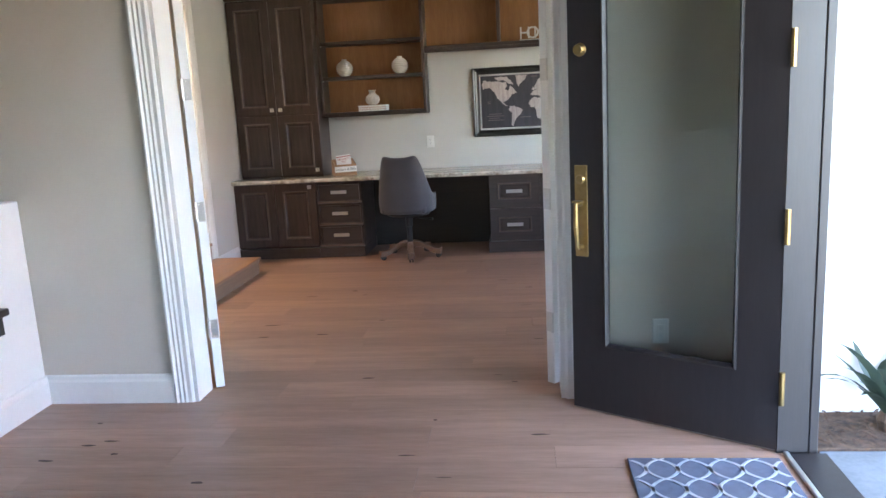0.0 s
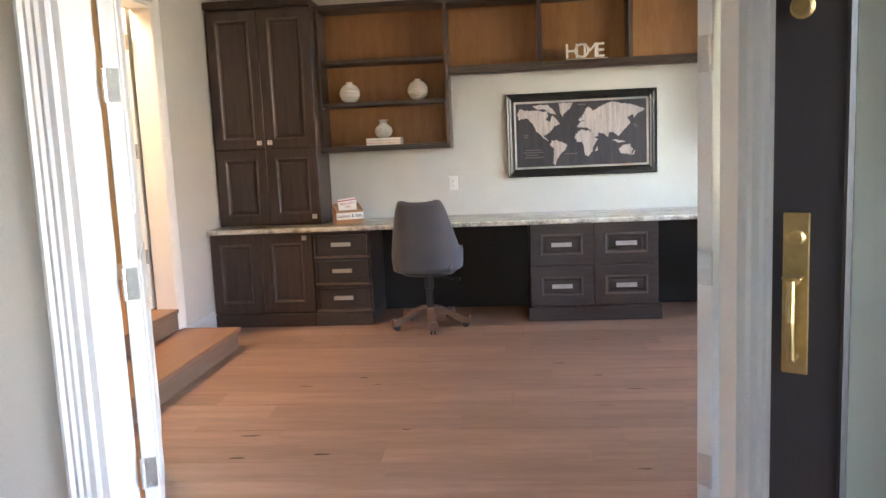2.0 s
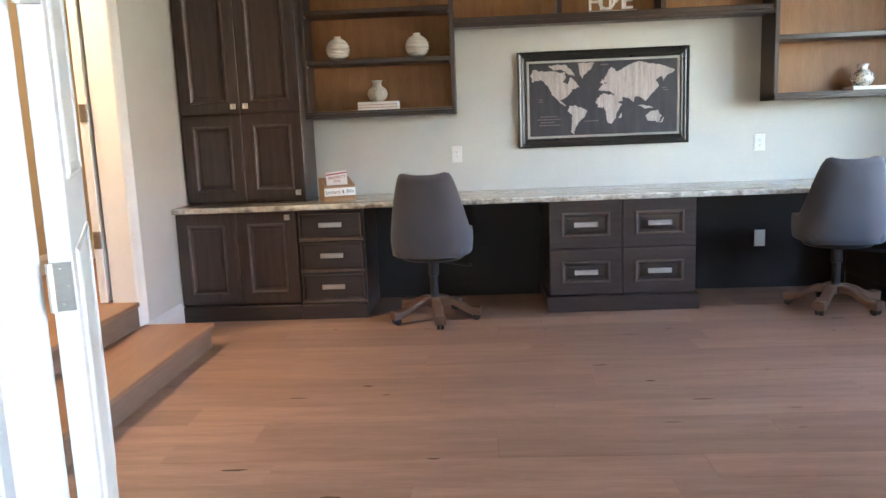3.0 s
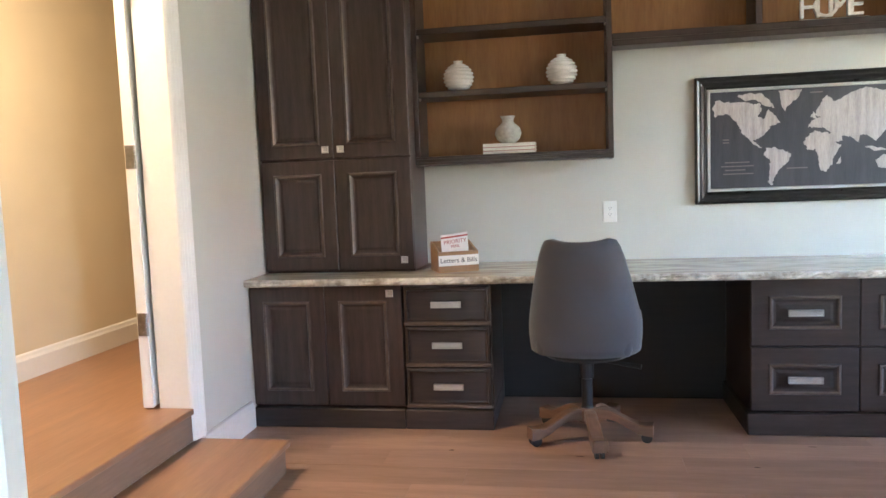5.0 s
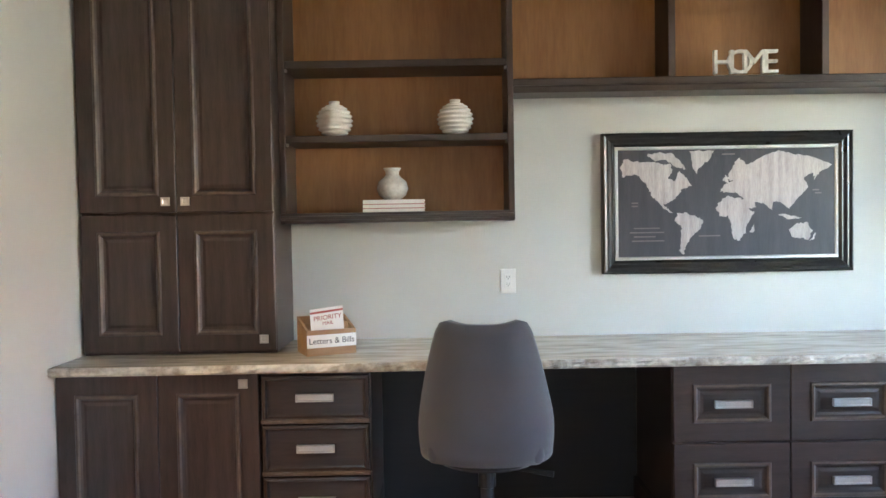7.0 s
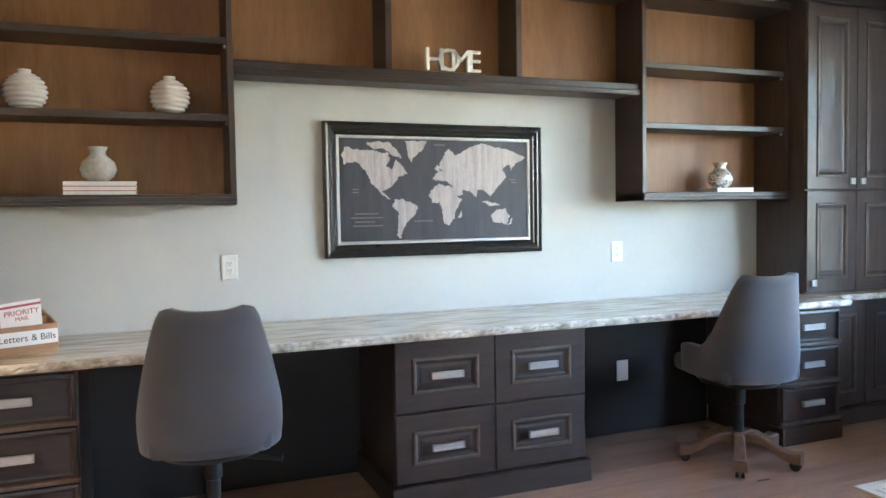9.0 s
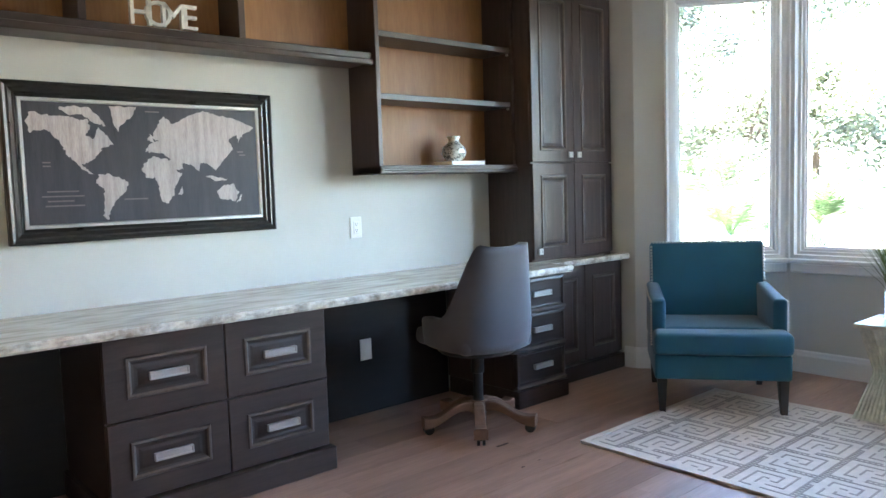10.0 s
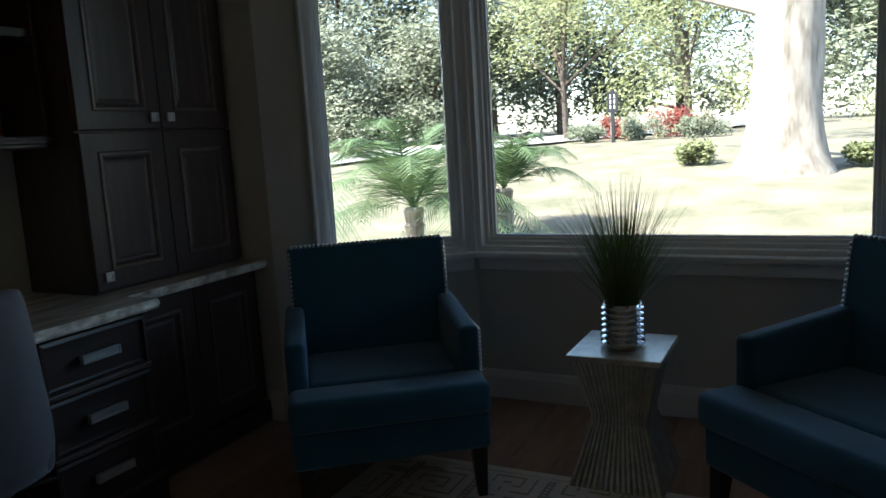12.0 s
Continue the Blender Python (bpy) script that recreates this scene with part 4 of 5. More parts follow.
# ---- rug with a raised fret pattern ----
RX0, RX1, RY0, RY1 = 4.445, 5.71, -3.05, -1.21
rug = empty("area_rug")
part("ground", box(RX0, RX1, RY0, RY1, 0.001, 0.009, 0.002), M_RUG, rug)
border = part("border", rings(RX1 - RX0, RY1 - RY0, [(0, 0.0), (0.0, 0.012), (0.035, 0.012), (0.035, 0.008)], False), M_RUG, rug)
border.matrix_local = Matrix(((1, 0, 0, RX0), (0, 0, 1, RY0), (0, 1, 0, 0.0005), (0, 0, 0, 1)))
b = bmesh.new()
rn = random.Random(3)
u = 0.0225
NX, NY = int((RX1 - RX0 - 0.09) / u), int((RY1 - RY0 - 0.09) / u)
g = [[1] * NY for _ in range(NX)]
for i in range(NX):
    for j in range(NY):
        a, c = (i + 2 * (j // 6)) % 12, j % 12
        ring = max(abs(a - 5.5), abs(c - 5.5))
        lvl = int(ring + 0.5)
        if lvl % 2 == 0:
            g[i][j] = 0
        if (c == 6 and a < 6 and (i // 12 + j // 12) % 2) or (a == 6 and c > 6 and not (i // 12 + j // 12) % 2):
            g[i][j] = 1


def strip(x0, x1, y0, y1):
    vs = [b.verts.new(p) for p in ((x0, y0, 0.008), (x1, y0, 0.008), (x1, y1, 0.008), (x0, y1, 0.008), (x0, y0, 0.0106), (x1, y0, 0.0106), (x1, y1, 0.0106), (x0, y1, 0.0106))]
    for f in ((4, 5, 6, 7), (0, 1, 5, 4), (1, 2, 6, 5), (2, 3, 7, 6), (3, 0, 4, 7)):
        b.faces.new([vs[q] for q in f])


hw = 0.0040
for j in range(NY):
    i = 0
    while i < NX:
        k = i
        while k < NX and not g[k][j]:
            k += 1
        if k - i >= 2:
            yc = RY0 + 0.045 + (j + 0.5) * u
            strip(RX0 + 0.045 + (i + 0.5) * u - hw, RX0 + 0.045 + (k - 0.5) * u + hw, yc - hw, yc + hw)
        i = max(k, i + 1)
for i in range(NX):
    j = 0
    while j < NY:
        k = j
        while k < NY and not g[i][k]:
            k += 1
        if k - j >= 2:
            xc = RX0 + 0.045 + (i + 0.5) * u
            strip(xc - hw, xc + hw, RY0 + 0.045 + (j + 0.5) * u - hw, RY0 + 0.045 + (k - 0.5) * u + hw)
        j = max(k, j + 1)
fret = part("fret_pattern", b, M_RUGD, rug, "taupe fret lines")
tagged(fret, kind="stuff")
tagged(rug, "pale oatmeal area rug with a taupe fret pattern", "rug")

# ---- front door ----
HX, HY = 3.747, -4.770
fd_ang = math.degrees(math.atan2(-4.312 - HY, 3.0 - HX))
fd = empty("front_door", pose(HX, HY, 0, 0, 0, fd_ang))
FW, FT, FH = 0.885, 0.045, 2.42
# local x runs from the hinges to the lock, local +y faces the foyer side
GX0, GX1, GZ0, GZ1 = 0.165, FW - 0.155, 0.315, FH - 0.17
b = bmesh.new()
for a in ((0, GX0, 0.012, FH), (GX1, FW, 0.012, FH), (GX0, GX1, 0.012, GZ0), (GX0, GX1, GZ1, FH)):
    box(a[0], a[1], -FT, 0, a[2], a[3], 0.0, 1, b)
part("stiles_and_rails", b, M_FDOOR, fd)
gb = rings(GX1 - GX0, GZ1 - GZ0, [(0, 0.0), (0.0, -0.006), (0.008, -0.010), (0.018, 0.004), (0.018, 0.020)], False)
ob = part("glazing_bead", gb, M_FDOOR, fd)
ob.matrix_local = pose(GX1, 0, GZ0, 0, 0, 180)
gl = part("pane", box(GX0 - 0.002, GX1 + 0.002, -FT / 2 - 0.003, -FT / 2 + 0.003, GZ0 - 0.002, GZ1 + 0.002), M_DGLASS, fd, "clear glass pane")
gl.visible_shadow = False
part("sweep", box(0.004, FW - 0.004, -FT + 0.006, -0.006, 0.004, 0.0119), M_STEELD, fd)
LX = FW - 0.055
hp = part("handle_plate", box(LX - 0.030, LX + 0.030, 0.0005, 0.008, 0.72, 1.12, 0.003, 2), M_BRASS, fd, "antique brass handle plate")
b = lathe([(0.020, 0), (0.022, 0.006), (0.016, 0.012)], 16)
bmesh.ops.transform(b, matrix=pose(LX, 0.008, 1.06, -90), verts=b.verts)
part("lock_cylinder", b, M_BRASS, hp)
b = tube((LX, 0.008, 0.955), (LX, 0.055, 0.955), 0.012, 0.010, 10)
tube((LX, 0.055, 0.96), (LX, 0.058, 0.86), 0.010, 0.011, 10, b)
tube((LX, 0.058, 0.86), (LX, 0.045, 0.765), 0.011, 0.009, 10, b)
tube((LX, 0.048, 0.765), (LX, 0.008, 0.765), 0.010, 0.012, 10, b)
box(LX - 0.022, LX + 0.022, 0.02, 0.055, 0.962, 0.970, 0.002, 1, b)
part("grip", b, M_BRASS, hp)
b = lathe([(0.026, 0), (0.028, 0.006), (0.020, 0.012), (0.024, 0.022), (0.020, 0.030)], 18)
bmesh.ops.transform(b, matrix=pose(LX - 0.005, 0.0005, 1.600, -90), verts=b.verts)
part("deadbolt", b, M_BRASS, fd, "round antique brass deadbolt")
for z in (0.27, 0.90, 1.54, 2.16):
    b = box(-0.003, 0.0, -0.040, 0.006, z - 0.062, z + 0.062)
    lathe([(0.010, -0.066), (0.010, 0.066)], 10, b, (-0.008, 0.008, z))
    part("hinge", b, M_BRASS, fd, "polished brass hinge")
tagged(fd, "open black-brown front door with a full glass pane", "front door")

# entrance frame and threshold
b = box(3.740, 3.860, -4.770, -4.722, 0, 2.46, 0.003)
box(3.735, 3.795, -4.722, -4.642, 0, 2.50, 0.003, 1, b)
box(3.860, 3.895, -4.774, -4.682, -0.04, 2.50, 0.004, 1, b)
tagged(part("door_frame", b, M_FDOOR), "dark entrance door jamb", "door frame", kind="structure")
tagged(part("door_frame", box(3.740, 3.880, -5.754, -5.702, 0, 2.46, 0.003), M_FDOOR), "dark entrance door jamb", "door frame", kind="structure")
tagged(part("door_frame", box(3.740, 3.880, -5.702, -4.770, 2.42, 2.47, 0.003), M_FDOOR), "dark entrance door head", "door frame", kind="structure")
th = empty("threshold")
part("sill_plate", box(3.785, 3.925, -5.702, -4.783, -0.03, 0.008, 0.004), M_FDOOR, th)
part("weather_strip", box(3.763, 3.783, -5.702, -4.777, 0.0, 0.014, 0.004, 2), M_STEEL, th, "aluminium strip")
tagged(th, "dark threshold with an aluminium strip at the entrance", "threshold", kind="structure")

# door mat with a lattice
MX0, MX1, MY0, MY1 = 3.160, 3.735, -5.67, -4.825
dm = empty("door_mat")
part("base", box(MX0, MX1, MY0, MY1, 0.001, 0.010, 0.004, 2), M_MAT, dm)
vv, ff = [], []
cw, chh = 0.118, 0.150
for phase in (0, 1):
    n = int((MX1 - MX0) / cw) + 2
    for k in range(n):
        for sgn in (1, -1):
            xc = MX0 + k * cw
            last = None
            steps = int((MY1 - MY0 - 0.02) / 0.008)
            for s in range(steps + 1):
                y = MY0 + 0.01 + s * 0.008
                t = ((y - MY0) / chh) * math.pi
                tri = math.cos(t)
                x = xc + sgn * cw / 2 * math.copysign(abs(tri) ** 0.75, tri) * (1 if phase == 0 else 1)
                inside = MX0 + 0.008 < x < MX1 - 0.008
                cur = None
                if inside and phase == 0:
                    vv += [(x - 0.007, y, 0.0125), (x + 0.007, y, 0.0125), (x - 0.007, y, 0.0095), (x + 0.007, y, 0.0095)]
                    cur = len(vv) - 4
                    if last is not None:
                        ff += [(last, last + 1, cur + 1, cur), (last, cur, cur + 2, last + 2), (last + 1, last + 3, cur + 3, cur + 1)]
                last = cur
raw("lattice", vv, ff, M_MATL, dm, "pale grey woven lattice")
tagged(dm, "slate blue door mat with a pale lattice pattern", "door mat")

# dark console table in the foyer, mostly out of view
cs = empty("console_table", pose(0.352, -4.78, 0))
part("tabletop", box(0.0, 0.285, -1.15, 0.0, 0.635, 0.665, 0.004), M_DLEG, cs)
part("apron", box(0.02, 0.265, -1.13, -0.02, 0.555, 0.634, 0.003), M_DLEG, cs)
for x in (0.03, 0.215):
    for y in (-1.12, -0.72):
        part("leg", box(x, x + 0.045, y, y + 0.045, 0, 0.556, 0.003), M_DLEG, cs)
tagged(cs, "dark wooden console table against the half wall", "console table")


# ---- outside ----
def ground_z(x, y):
    d = max(0.0, x - 6.6)
    if d < 11:
        return -0.15 + 0.086 * d
    return 0.796 + 0.30 * (1 - math.exp(-(d - 11) / 12))


vv, ff = [], []
xs = [-400, -100, -30, -5, 0, 3.5, 5, 6.6] + [6.6 + k for k in range(1, 45)] + [55, 70, 100, 200, 600]
ys = [-600, -200, -80, -40] + list(range(-30, 50, 2)) + [60, 90, 200, 600]
for x in xs:
    for y in ys:
        vv.append((x, y, ground_z(x, y) + (0.05 * noise.noise(Vector((x * 0.25, y * 0.25, 0))) if x > 9 else 0)))
for i in range(len(xs) - 1):
    for j in range(len(ys) - 1):
        n = i * len(ys) + j
        ff.append((n, n + len(ys), n + len(ys) + 1, n + 1))
tagged(raw("ground", vv, ff, M_SAND), "dry pale lawn rising gently from the house", "ground", kind="structure")
vv, ff = [], []
for k in range(40):
    t = k / 39
    cx, cy = 12.5 + 24 * t, 14 - 24 * t + 9 * t * t
    for s in (-2.6, -1.3, 0, 1.3, 2.6):
        x, y = cx + s * 0.75, cy + s * 0.66
        vv.append((x, y, ground_z(x, y) + 0.075))
for k in range(39):
    for s in range(4):
        n = k * 5 + s
        ff.append((n, n + 1, n + 6, n + 5))
tagged(raw("road", vv, ff, M_ROAD), "pale concrete drive curving through the garden", "road", kind="structure")

tagged(part("wall_stucco", box(3.88, 6.02, -4.30, -4.195, -0.2, 3.1), M_STUCCO), "white rough stucco outside wall", "wall", kind="structure")
tagged(part("mulch_bed", box(3.897, 5.7, -4.66, -4.301, -0.16, -0.035), M_MULCH), "brown mulch bed along the stucco wall", "mulch bed", kind="stuff")
rn = random.Random(12)
vv, ff = [], []
for k in range(900):
    c = Vector((rn.uniform(3.91, 5.6), rn.uniform(-4.65, -4.31), -0.035 + rn.uniform(0, 0.015)))
    a, l, w = rn.uniform(0, 6.28), rn.uniform(0.012, 0.035), rn.uniform(0.004, 0.010)
    d, p = Vector((math.cos(a), math.sin(a), rn.uniform(-0.4, 0.4))) * l, Vector((-math.sin(a), math.cos(a), rn.uniform(-0.4, 0.4))) * w
    n0 = len(vv)
    vv += [tuple(c + d), tuple(c + p), tuple(c - d), tuple(c - p)]
    ff.append((n0, n0 + 1, n0 + 2, n0 + 3))
tagged(raw("mulch_chips", vv, ff, M_MULCH), "loose brown bark chips on the bed", "mulch", kind="stuff")

# strappy plant by the entrance
sp = empty("strappy_plant", pose(4.30, -4.48, -0.04))
vv, ff = [], []
for k in range(26):
    a = rn.uniform(0, 6.28)
    L, w, arch = rn.uniform(0.35, 0.75), rn.uniform(0.012, 0.026), rn.uniform(0.5, 1.2)
    n0 = len(vv)
    for s in range(7):
        t = s / 6
        r, z = L * t * 0.75, L * (t * 1.15 - arch * 0.6 * t * t) + 0.03
        ww = w * (math.sin(math.pi * min(1, 0.15 + t * 0.85)) + 0.05)
        yy = r * math.sin(a)
        yy = max(-0.2, min(0.16, yy))
        vv += [(r * math.cos(a) - math.sin(a) * ww, yy + math.cos(a) * ww, z), (r * math.cos(a) + math.sin(a) * ww, yy - math.cos(a) * ww, z)]
    for s in range(6):
        ff.append((n0 + 2 * s, n0 + 2 * s + 1, n0 + 2 * s + 3, n0 + 2 * s + 2))
raw("leaves", vv, ff, M_BROM, sp)
part("crown", lathe([(0.05, 0), (0.06, 0.05), (0.03, 0.11)], 10), M_MULCH, sp)
tagged(sp, "dark strappy garden plant in the mulch bed", "plant")


def clump(center, radii, n, size, rn_, vv, ff, shell=0.55):
    c = Vector(center)
    for k in range(n):
        d = Vector((rn_.gauss(0, 1), rn_.gauss(0, 1), rn_.gauss(0, 1))).normalized()
        r = shell + (1 - shell) * rn_.random()
        p = c + Vector((d.x * radii[0], d.y * radii[1], d.z * radii[2])) * r
        a = Vector((rn_.gauss(0, 1), rn_.gauss(0, 1), rn_.gauss(0, 0.6))).normalized() * size * rn_.uniform(0.6, 1.4)
        bq = a.orthogonal().normalized() * size * rn_.uniform(0.3, 0.6)
        n0 = len(vv)
        vv.extend((tuple(p + a), tuple(p + bq), tuple(p - a), tuple(p - bq)))
        ff.append((n0, n0 + 1, n0 + 2, n0 + 3))


def tree(x, y, h, spread, seed, material, label, leaves=15000, leaf=0.15, low=0.06, trunk=0.22, name="tree"):
    rn_ = random.Random(seed)
    z0 = ground_z(x, y) - 0.1
    e = empty(name, pose(x, y, z0))
    b_ = tube((0, 0, 0), (0.1, 0.1, h * 0.5), trunk, trunk * 0.6, 9)
    vv_, ff_ = [], []
    k = 26
    for i in range(k):
        a, rr = rn_.uniform(0, 6.28), spread * math.sqrt(rn_.random()) * 0.8
        zz = h * (low + (1 - low) * rn_.random() ** 0.85)
        lim = math.sin(math.pi * min(1, max(0.12, 0.30 + 0.62 * zz / h)))
        c = (rr * lim * math.cos(a), rr * lim * math.sin(a), zz * 0.95)
        if i % 3 == 0:
            tube((0.05, 0.05, max(0.2, zz * 0.5)), c, trunk * 0.35, 0.03, 6, b_)
        s = spread * rn_.uniform(0.28, 0.50)
        clump(c, (s, s, s * 0.75), leaves // k, leaf, rn_, vv_, ff_, 0.35)
    part("trunk", b_, M_TWIG, e)
    raw("crown", vv_, ff_, material, e)
    return tagged(e, label, "tree")


for x, y, h, s, sd, mt in ((30, 22, 11, 4.5, 1, M_LEAF), (33, 17, 12, 4.8, 2, M_LEAF), (34, 12, 11, 4.6, 3, M_LEAF), (36, 7.5, 12, 4.6, 4, M_LEAF), (27, 26, 10, 4.2, 5, M_LEAF),
                           (40, 3, 12, 5, 6, M_LEAF), (41, -2, 12, 5, 7, M_LEAF), (44, 14, 15, 6, 8, M_LEAF), (42, 24, 15, 6, 10, M_LEAF), (38, 31, 13, 6, 11, M_LEAF)):
    tree(x, y, h, s, sd, mt, "dense grey-green garden tree beyond the drive")
tree(27.5, 14.5, 5.0, 3.6, 21, M_LEAF, "rounded leafy shrub tree by the drive", 14000, 0.10)
tree(29.5, 10.5, 4.6, 3.2, 22, M_LEAF, "rounded leafy shrub tree by the drive", 14000, 0.10)
tree(24.5, 18.5, 5.2, 3.3, 23, M_LEAF, "rounded leafy shrub tree by the drive", 13000, 0.10)
tree(24.0, 3.6, 5.0, 3.6, 24, M_LEAFY, "yellow-green feathery garden tree", 6500, 0.07, 0.55, 0.10)
tree(29.0, 1.0, 6.5, 3.4, 25, M_LEAFY, "yellow-green leafy garden tree", 6500, 0.08, 0.2, 0.14)
for x, y, r, mt, lab in ((23.0, 0.4, 0.75, M_LEAFR, "red-leaved shrub"), (22.6, 1.7, 0.55, M_LEAFR, "red-leaved shrub"), (21.6, 0.9, 0.5, M_LEAF, "low green shrub"), (21.2, 2.2, 0.45, M_LEAF, "low green shrub"),
                         (21.8, -0.4, 0.55, M_LEAF, "low green shrub"), (15.3, -1.1, 0.35, M_LEAFY, "small yellow-green shrub at the trunk"), (14.6, -3.3, 0.32, M_LEAFY, "small yellow-green shrub at the trunk"), (24, -4.5, 1.0, M_LEAFY, "leafy shrub"), (20, -5.2, 0.8, M_LEAFY, "leafy shrub")):
    vv, ff = [], []
    rn = random.Random(int(x * 100 + y * 10))
    for k in range(9):
        clump((rn.uniform(-r, r) * 0.8, rn.uniform(-r, r) * 0.8, r * rn.uniform(0.3, 0.85)), (r * 0.5, r * 0.5, r * 0.42), 170, 0.045, rn, vv, ff, 0.3)
    ob = raw("shrub", vv, ff, mt)
    ob.matrix_world = pose(x, y, ground_z(x, y))
    tagged(ob, lab + " in the garden bed", "shrub")

# pale old oak near the window
ok = empty("oak_tree", pose(14.4, -2.35, ground_z(14.4, -2.35) - 0.05))
b = bmesh.new()
prev = None
rn = random.Random(31)
for k in range(22):
    z = k * 0.3
    loop = []
    for i in range(20):
        a = 2 * math.pi * i / 20
        r = 0.45 + 0.24 * math.exp(-z / 0.35) * (1 + 0.25 * math.sin(a * 5)) + 0.05 * noise.noise(Vector((math.cos(a) * 2, math.sin(a) * 2, z * 0.9))) - 0.012 * z
        loop.append(b.verts.new((r * math.cos(a) + 0.04 * z, r * math.sin(a) - 0.03 * z, z)))
    if prev:
        for i in range(20):
            b.faces.new((prev[i], prev[(i + 1) % 20], loop[(i + 1) % 20], loop[i]))
    prev = loop
part("trunk", b, M_BARK, ok, smooth=True)
b = tube((0.0, 0.2, 2.2), (1.2, 1.8, 2.9), 0.10, 0.06, 8)
tube((1.2, 1.8, 2.9), (1.8, 3.6, 3.9), 0.06, 0.03, 8, b)
tube((0.2, -0.2, 6.0), (1.5, -2.5, 8.5), 0.3, 0.12, 8, b)
tube((0.2, 0.2, 6.0), (0.5, 3.0, 8.5), 0.3, 0.12, 8, b)
part("limb", b, M_BARK, ok)
vv, ff = [], []
for k in range(16):
    clump((rn.uniform(0, 5), rn.uniform(-4.5, 4.5), rn.uniform(8, 10.5)), (1.5, 1.5, 0.9), 260, 0.10, rn, vv, ff, 0.3)
raw("crown", vv, ff, M_LEAF, ok)
tagged(ok, "large pale-barked oak with a thick trunk", "tree")


def palm(m, trunk_h, n, L, seed, label, droop=1.0, rise=0.9):
    rn_ = random.Random(seed)
    e = empty("palm", m)
    b_ = bmesh.new()
    steps = max(3, int(trunk_h / 0.12))
    for k in range(steps):
        lathe([(0.085, 0), (0.10, trunk_h / steps * 0.8), (0.08, trunk_h / steps)], 10, b_, (0, 0, k * trunk_h / steps))
    part("trunk", b_, M_BARK, e)
    for k in range(n):
        vv_, ff_ = [], []
        a = 2 * math.pi * k / n + rn_.uniform(-0.2, 0.2)
        up = rn_.uniform(0.15, 1.0) * rise
        ln = L * rn_.uniform(0.8, 1.1)
        S = 26
        pts = []
        for s in range(S + 1):
            t = s / S
            rad = ln * (t * math.cos(up * 1.1) + 0.12 * t * t)
            z = trunk_h + ln * (t * math.sin(up * 1.1) - droop * 0.55 * t * t * t * (1.1 - 0.3 * up))
            pts.append(Vector((rad * math.cos(a), rad * math.sin(a), z)))
        side = Vector((-math.sin(a), math.cos(a), 0))
        for s in range(S):
            p, q = pts[s], pts[s + 1]
            n0 = len(vv_)
            w = 0.010 * (1 - s / S) + 0.003
            vv_ += [tuple(p - side * w), tuple(p + side * w), tuple(q + side * w), tuple(q - side * w)]
            ff_.append((n0, n0 + 1, n0 + 2, n0 + 3))
            if s < 3:
                continue
            ll = L * 0.30 * math.sin(math.pi * min(1, 0.2 + 0.78 * s / S)) + 0.03
            d = (q - p).normalized()
            for sg in (-1, 1):
                for off in (0, 0.5):
                    st_ = p.lerp(q, off)
                    tip = st_ + side * sg * ll * 0.8 + d * ll * 0.55 + Vector((0, 0, -ll * rn_.uniform(0.1, 0.4)))
                    n0 = len(vv_)
                    ww = d * 0.008
                    vv_ += [tuple(st_ - ww), tuple(st_ + ww), tuple(tip)]
                    ff_.append((n0, n0 + 1, n0 + 2))
        raw("frond", vv_, ff_, M_PALM, e)
    return tagged(e, label, "palm")


palm(pose(9.35, 0.62, ground_z(9.35, 0.6)), 0.55, 26, 1.6, 41, "small feathery palm just outside the bay window", 1.25, 1.3)
palm(pose(10.6, 0.2, ground_z(10.6, 0.2)), 0.5, 18, 1.2, 43, "small feathery palm behind the first one", 1.25, 1.3)
palm(pose(11.6, -4.0, ground_z(11.6, -4.0)), 2.7, 20, 1.7, 42, "taller palm with drooping fronds", 1.5, 0.8)

# street pole and mailbox post
pl = empty("street_pole", pose(15.4, 6.3, ground_z(15.4, 6.3)))
part("pole", lathe([(0.11, 0), (0.10, 0.4), (0.075, 0.42), (0.06, 8.0)], 14), M_POLE, pl)
part("base_collar", lathe([(0.15, 0), (0.15, 0.06), (0.12, 0.10)], 14), M_POLE, pl)
tagged(pl, "grey metal street light pole beside the drive", "street pole")
sg = empty("sign_post", pose(20.8, 1.5, ground_z(20.8, 1.5)))
part("post", box(-0.035, 0.035, -0.035, 0.035, 0, 1.25, 0.004), M_BLACK, sg)
part("panel", box(-0.03, 0.03, -0.12, 0.12, 0.72, 1.18, 0.006), M_BLACK, sg)
for z in (0.80, 0.92, 1.04):
    part("number_bar", box(-0.034, -0.0305, -0.06, 0.06, z, z + 0.08), M_PAPER, sg)
tagged(sg, "black sign post with pale numbers beside the drive", "sign post")
for x, y in ((26.5, 8.0), (22.3, 1.9)):
    ob = part("stake", box(-0.03, 0.03, -0.03, 0.03, 0, 0.9, 0.004), M_BARK)
    ob.matrix_world = pose(x, y, ground_z(x, y))
    tagged(ob, "thin wooden stake in the garden", "stake")

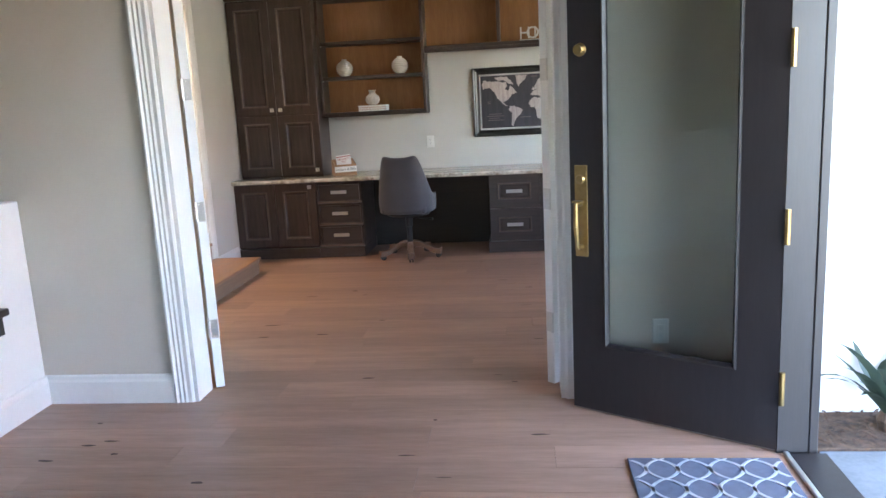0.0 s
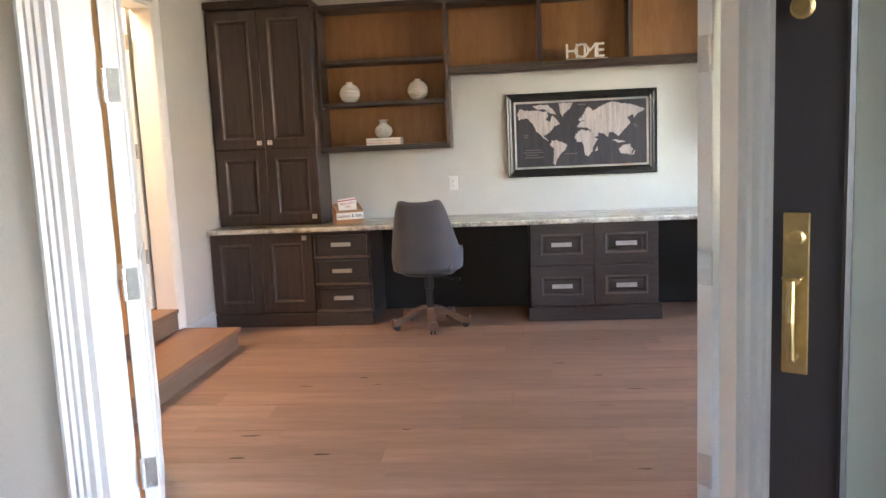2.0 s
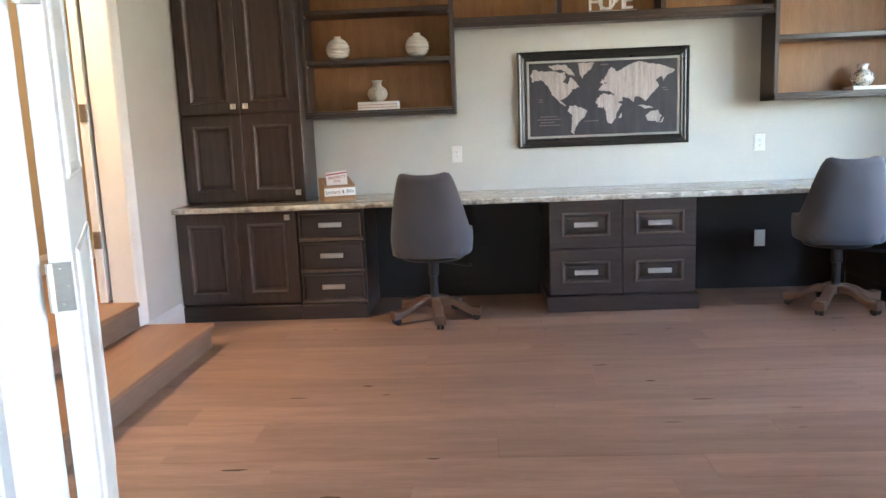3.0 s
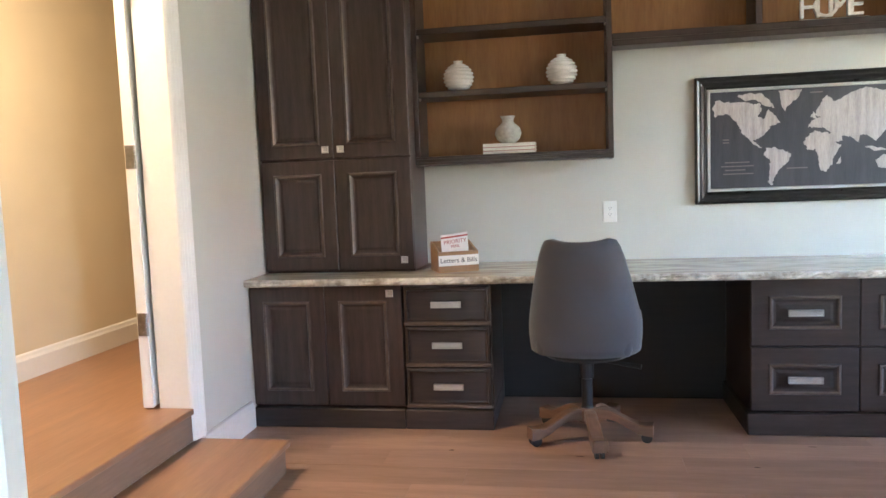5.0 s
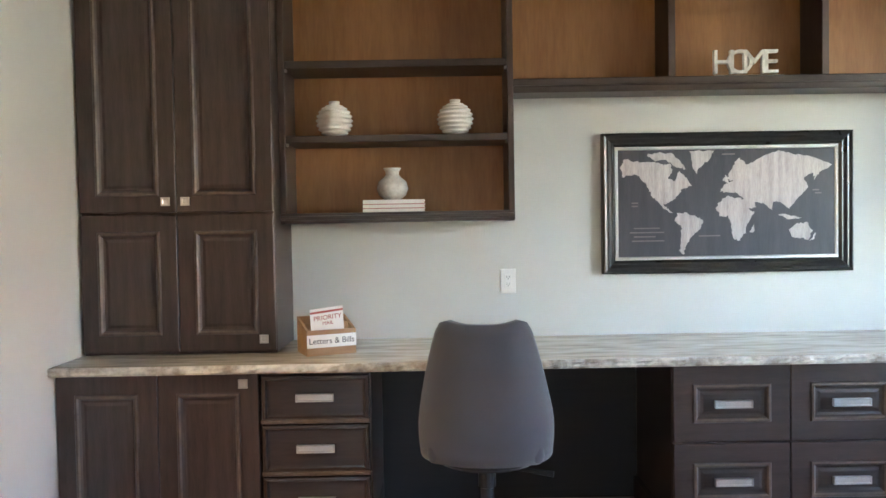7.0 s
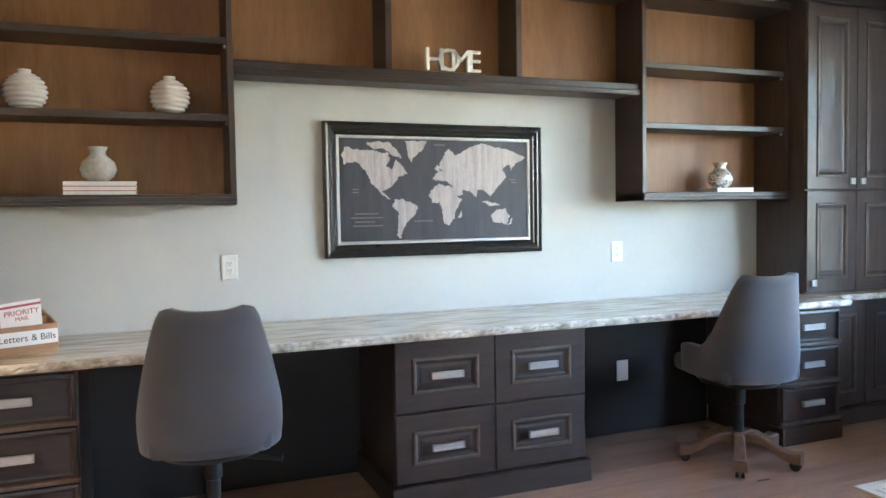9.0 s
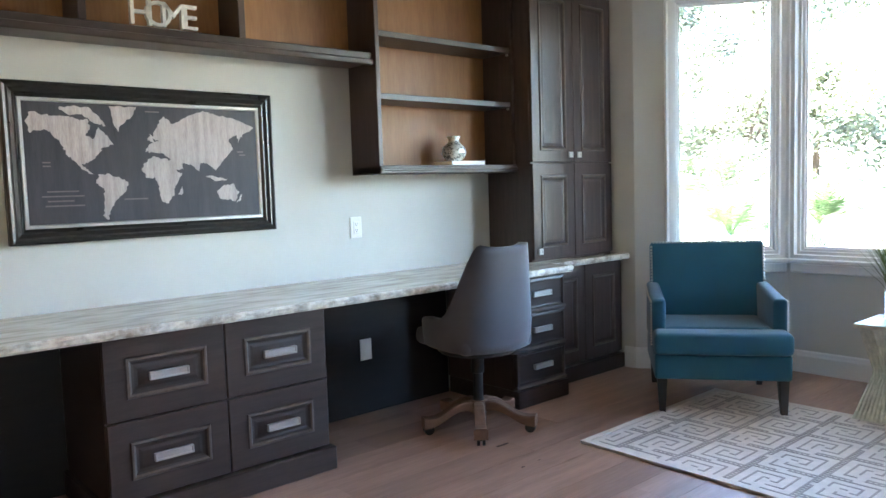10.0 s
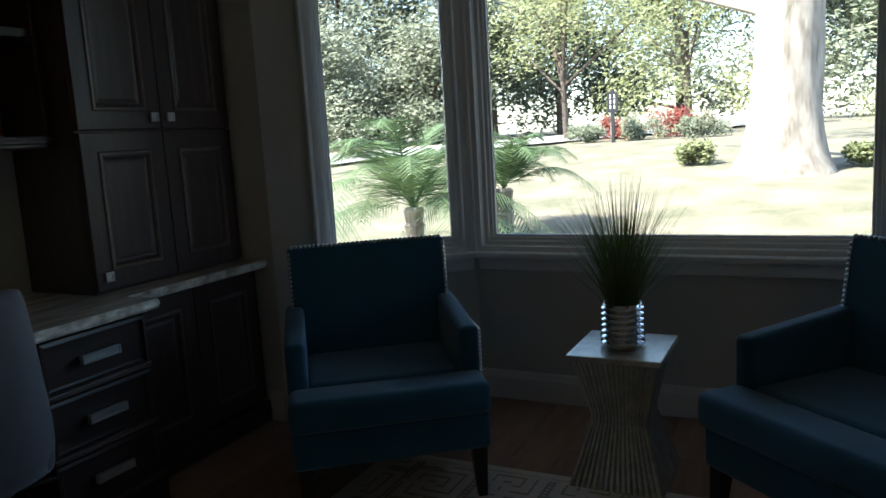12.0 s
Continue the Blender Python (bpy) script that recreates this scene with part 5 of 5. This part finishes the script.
# neighbouring house with a tiled roof
hz = ground_z(46, -12)
nh = empty("house", pose(47, -13, hz))
part("wall", box(-5, 6, -9, 7, 0, 4.2), M_HOUSE, nh)
b = bmesh.new()
rv = [b.verts.new(p) for p in ((-6, -10, 4.1), (7, -10, 4.1), (7, 8, 4.1), (-6, 8, 4.1), (0.5, -5, 8.0), (0.5, 3, 8.0))]
for f in ((0, 1, 4), (1, 2, 5, 4), (2, 3, 5), (3, 0, 4, 5), (0, 3, 2, 1)):
    b.faces.new([rv[i] for i in f])
rf = part("roof", b, M_TILE, nh)
for r in range(14):
    t0 = r / 14
    x = -6 + 6.5 * t0
    z = 4.1 + 3.9 * t0
    y0, y1 = -10 + 5 * t0, 8 - 5 * t0
    bmr = bmesh.new()
    nn = int((y1 - y0) / 0.32)
    for k in range(nn):
        yy = y0 + (y1 - y0) * (k + 0.5) / nn
        tube((x, yy, z + 0.06), (x + 0.52, yy, z + 0.34), 0.12, 0.10, 6, bmr)
    tagged(part("tile_course", bmr, M_TILE, rf), kind="stuff")
for y in (-6, -1, 4):
    w = part("window", box(-5.06, -5.0, y - 0.7, y + 0.7, 1.0, 2.5), M_BLACK, nh)
    part("frame", rings(1.5, 1.6, [(0, 0), (0, -0.04), (0.08, -0.04), (0.08, 0)], False), M_TRIM, w).matrix_local = pose(-5.07, y + 0.75, 0.95, 0, 0, -90)
tagged(nh, "cream neighbouring house with a terracotta tiled roof", "house")

# paving by the entrance
pav = tagged(part("pavement", box(3.935, 7.1, -7.34, -4.67, -0.14, -0.052), M_JOINT), "blue-grey stone paving at the entrance", "pavement", kind="structure")
rn = random.Random(5)
for i in range(6):
    for j in range(6):
        x0, y0 = 3.94 + i * 0.46, -4.675 - j * 0.44
        part("paving_stone", box(x0, x0 + 0.452, y0 - 0.432, y0, -0.1, -0.040 + rn.uniform(-0.001, 0.001)), M_SLATE, pav)

# ---- floor planks ----
rn = random.Random(17)
PW = 0.188
cache = {}
row = 0
y = 0.0
while y > -9.4:
    ya, yb = y - PW, y
    x_end = 5.95
    for yy in (ya, yb):
        if P3[1] < yy < P0[1]:
            lim = 6.52 if P2[1] <= yy <= P1[1] else (5.95 + 0.6 * (P0[1] - yy) / 0.83 if yy > P1[1] else 5.95 + 0.6 * (yy - P3[1]) / 0.7)
            x_end = max(x_end, min(6.52, lim))
    x_begin = -0.02
    if yb < -4.05:
        x_end, x_begin = 3.77, -1.6
    x = x_begin - rn.uniform(0, 1.2)
    while x < x_end:
        L = rn.choice((0.9, 1.3, 1.6, 1.9, 2.1))
        a, b_ = max(x, x_begin), min(x + L, x_end)
        x += L
        if b_ - a < 0.05:
            continue
        key = round(b_ - a, 3)
        if key not in cache:
            bm = box(0.0006, key - 0.0006, -PW + 0.0006, -0.0006, -0.02, 0.0)
            me = bpy.data.meshes.new("plank")
            bm.to_mesh(me)
            bm.free()
            me.materials.append(M_PLANK)
            cache[key] = me
        ob = new("plank", cache[key])
        ob.parent = floor_ob
        ob.location = (a, y, rn.uniform(-0.0007, 0))
    y -= PW
    row += 1
vv, ff = [], []
for k in range(95):
    x, yy = rn.uniform(0.4, 5.6), rn.uniform(-7.0, -0.7)
    if yy < -3.8:
        x = rn.uniform(0.2, 3.4)
    n0 = len(vv)
    l, w = rn.uniform(0.012, 0.055), rn.uniform(0.003, 0.010)
    for i in range(10):
        a = 2 * math.pi * i / 10
        rr = rn.uniform(0.7, 1.2)
        vv.append((x + l * rr * math.cos(a), yy + w * rr * math.sin(a), 0.0006))
    ff.append(tuple(range(n0, n0 + 10)))
tagged(raw("knots", vv, ff, M_KNOT, floor_ob), kind="stuff")
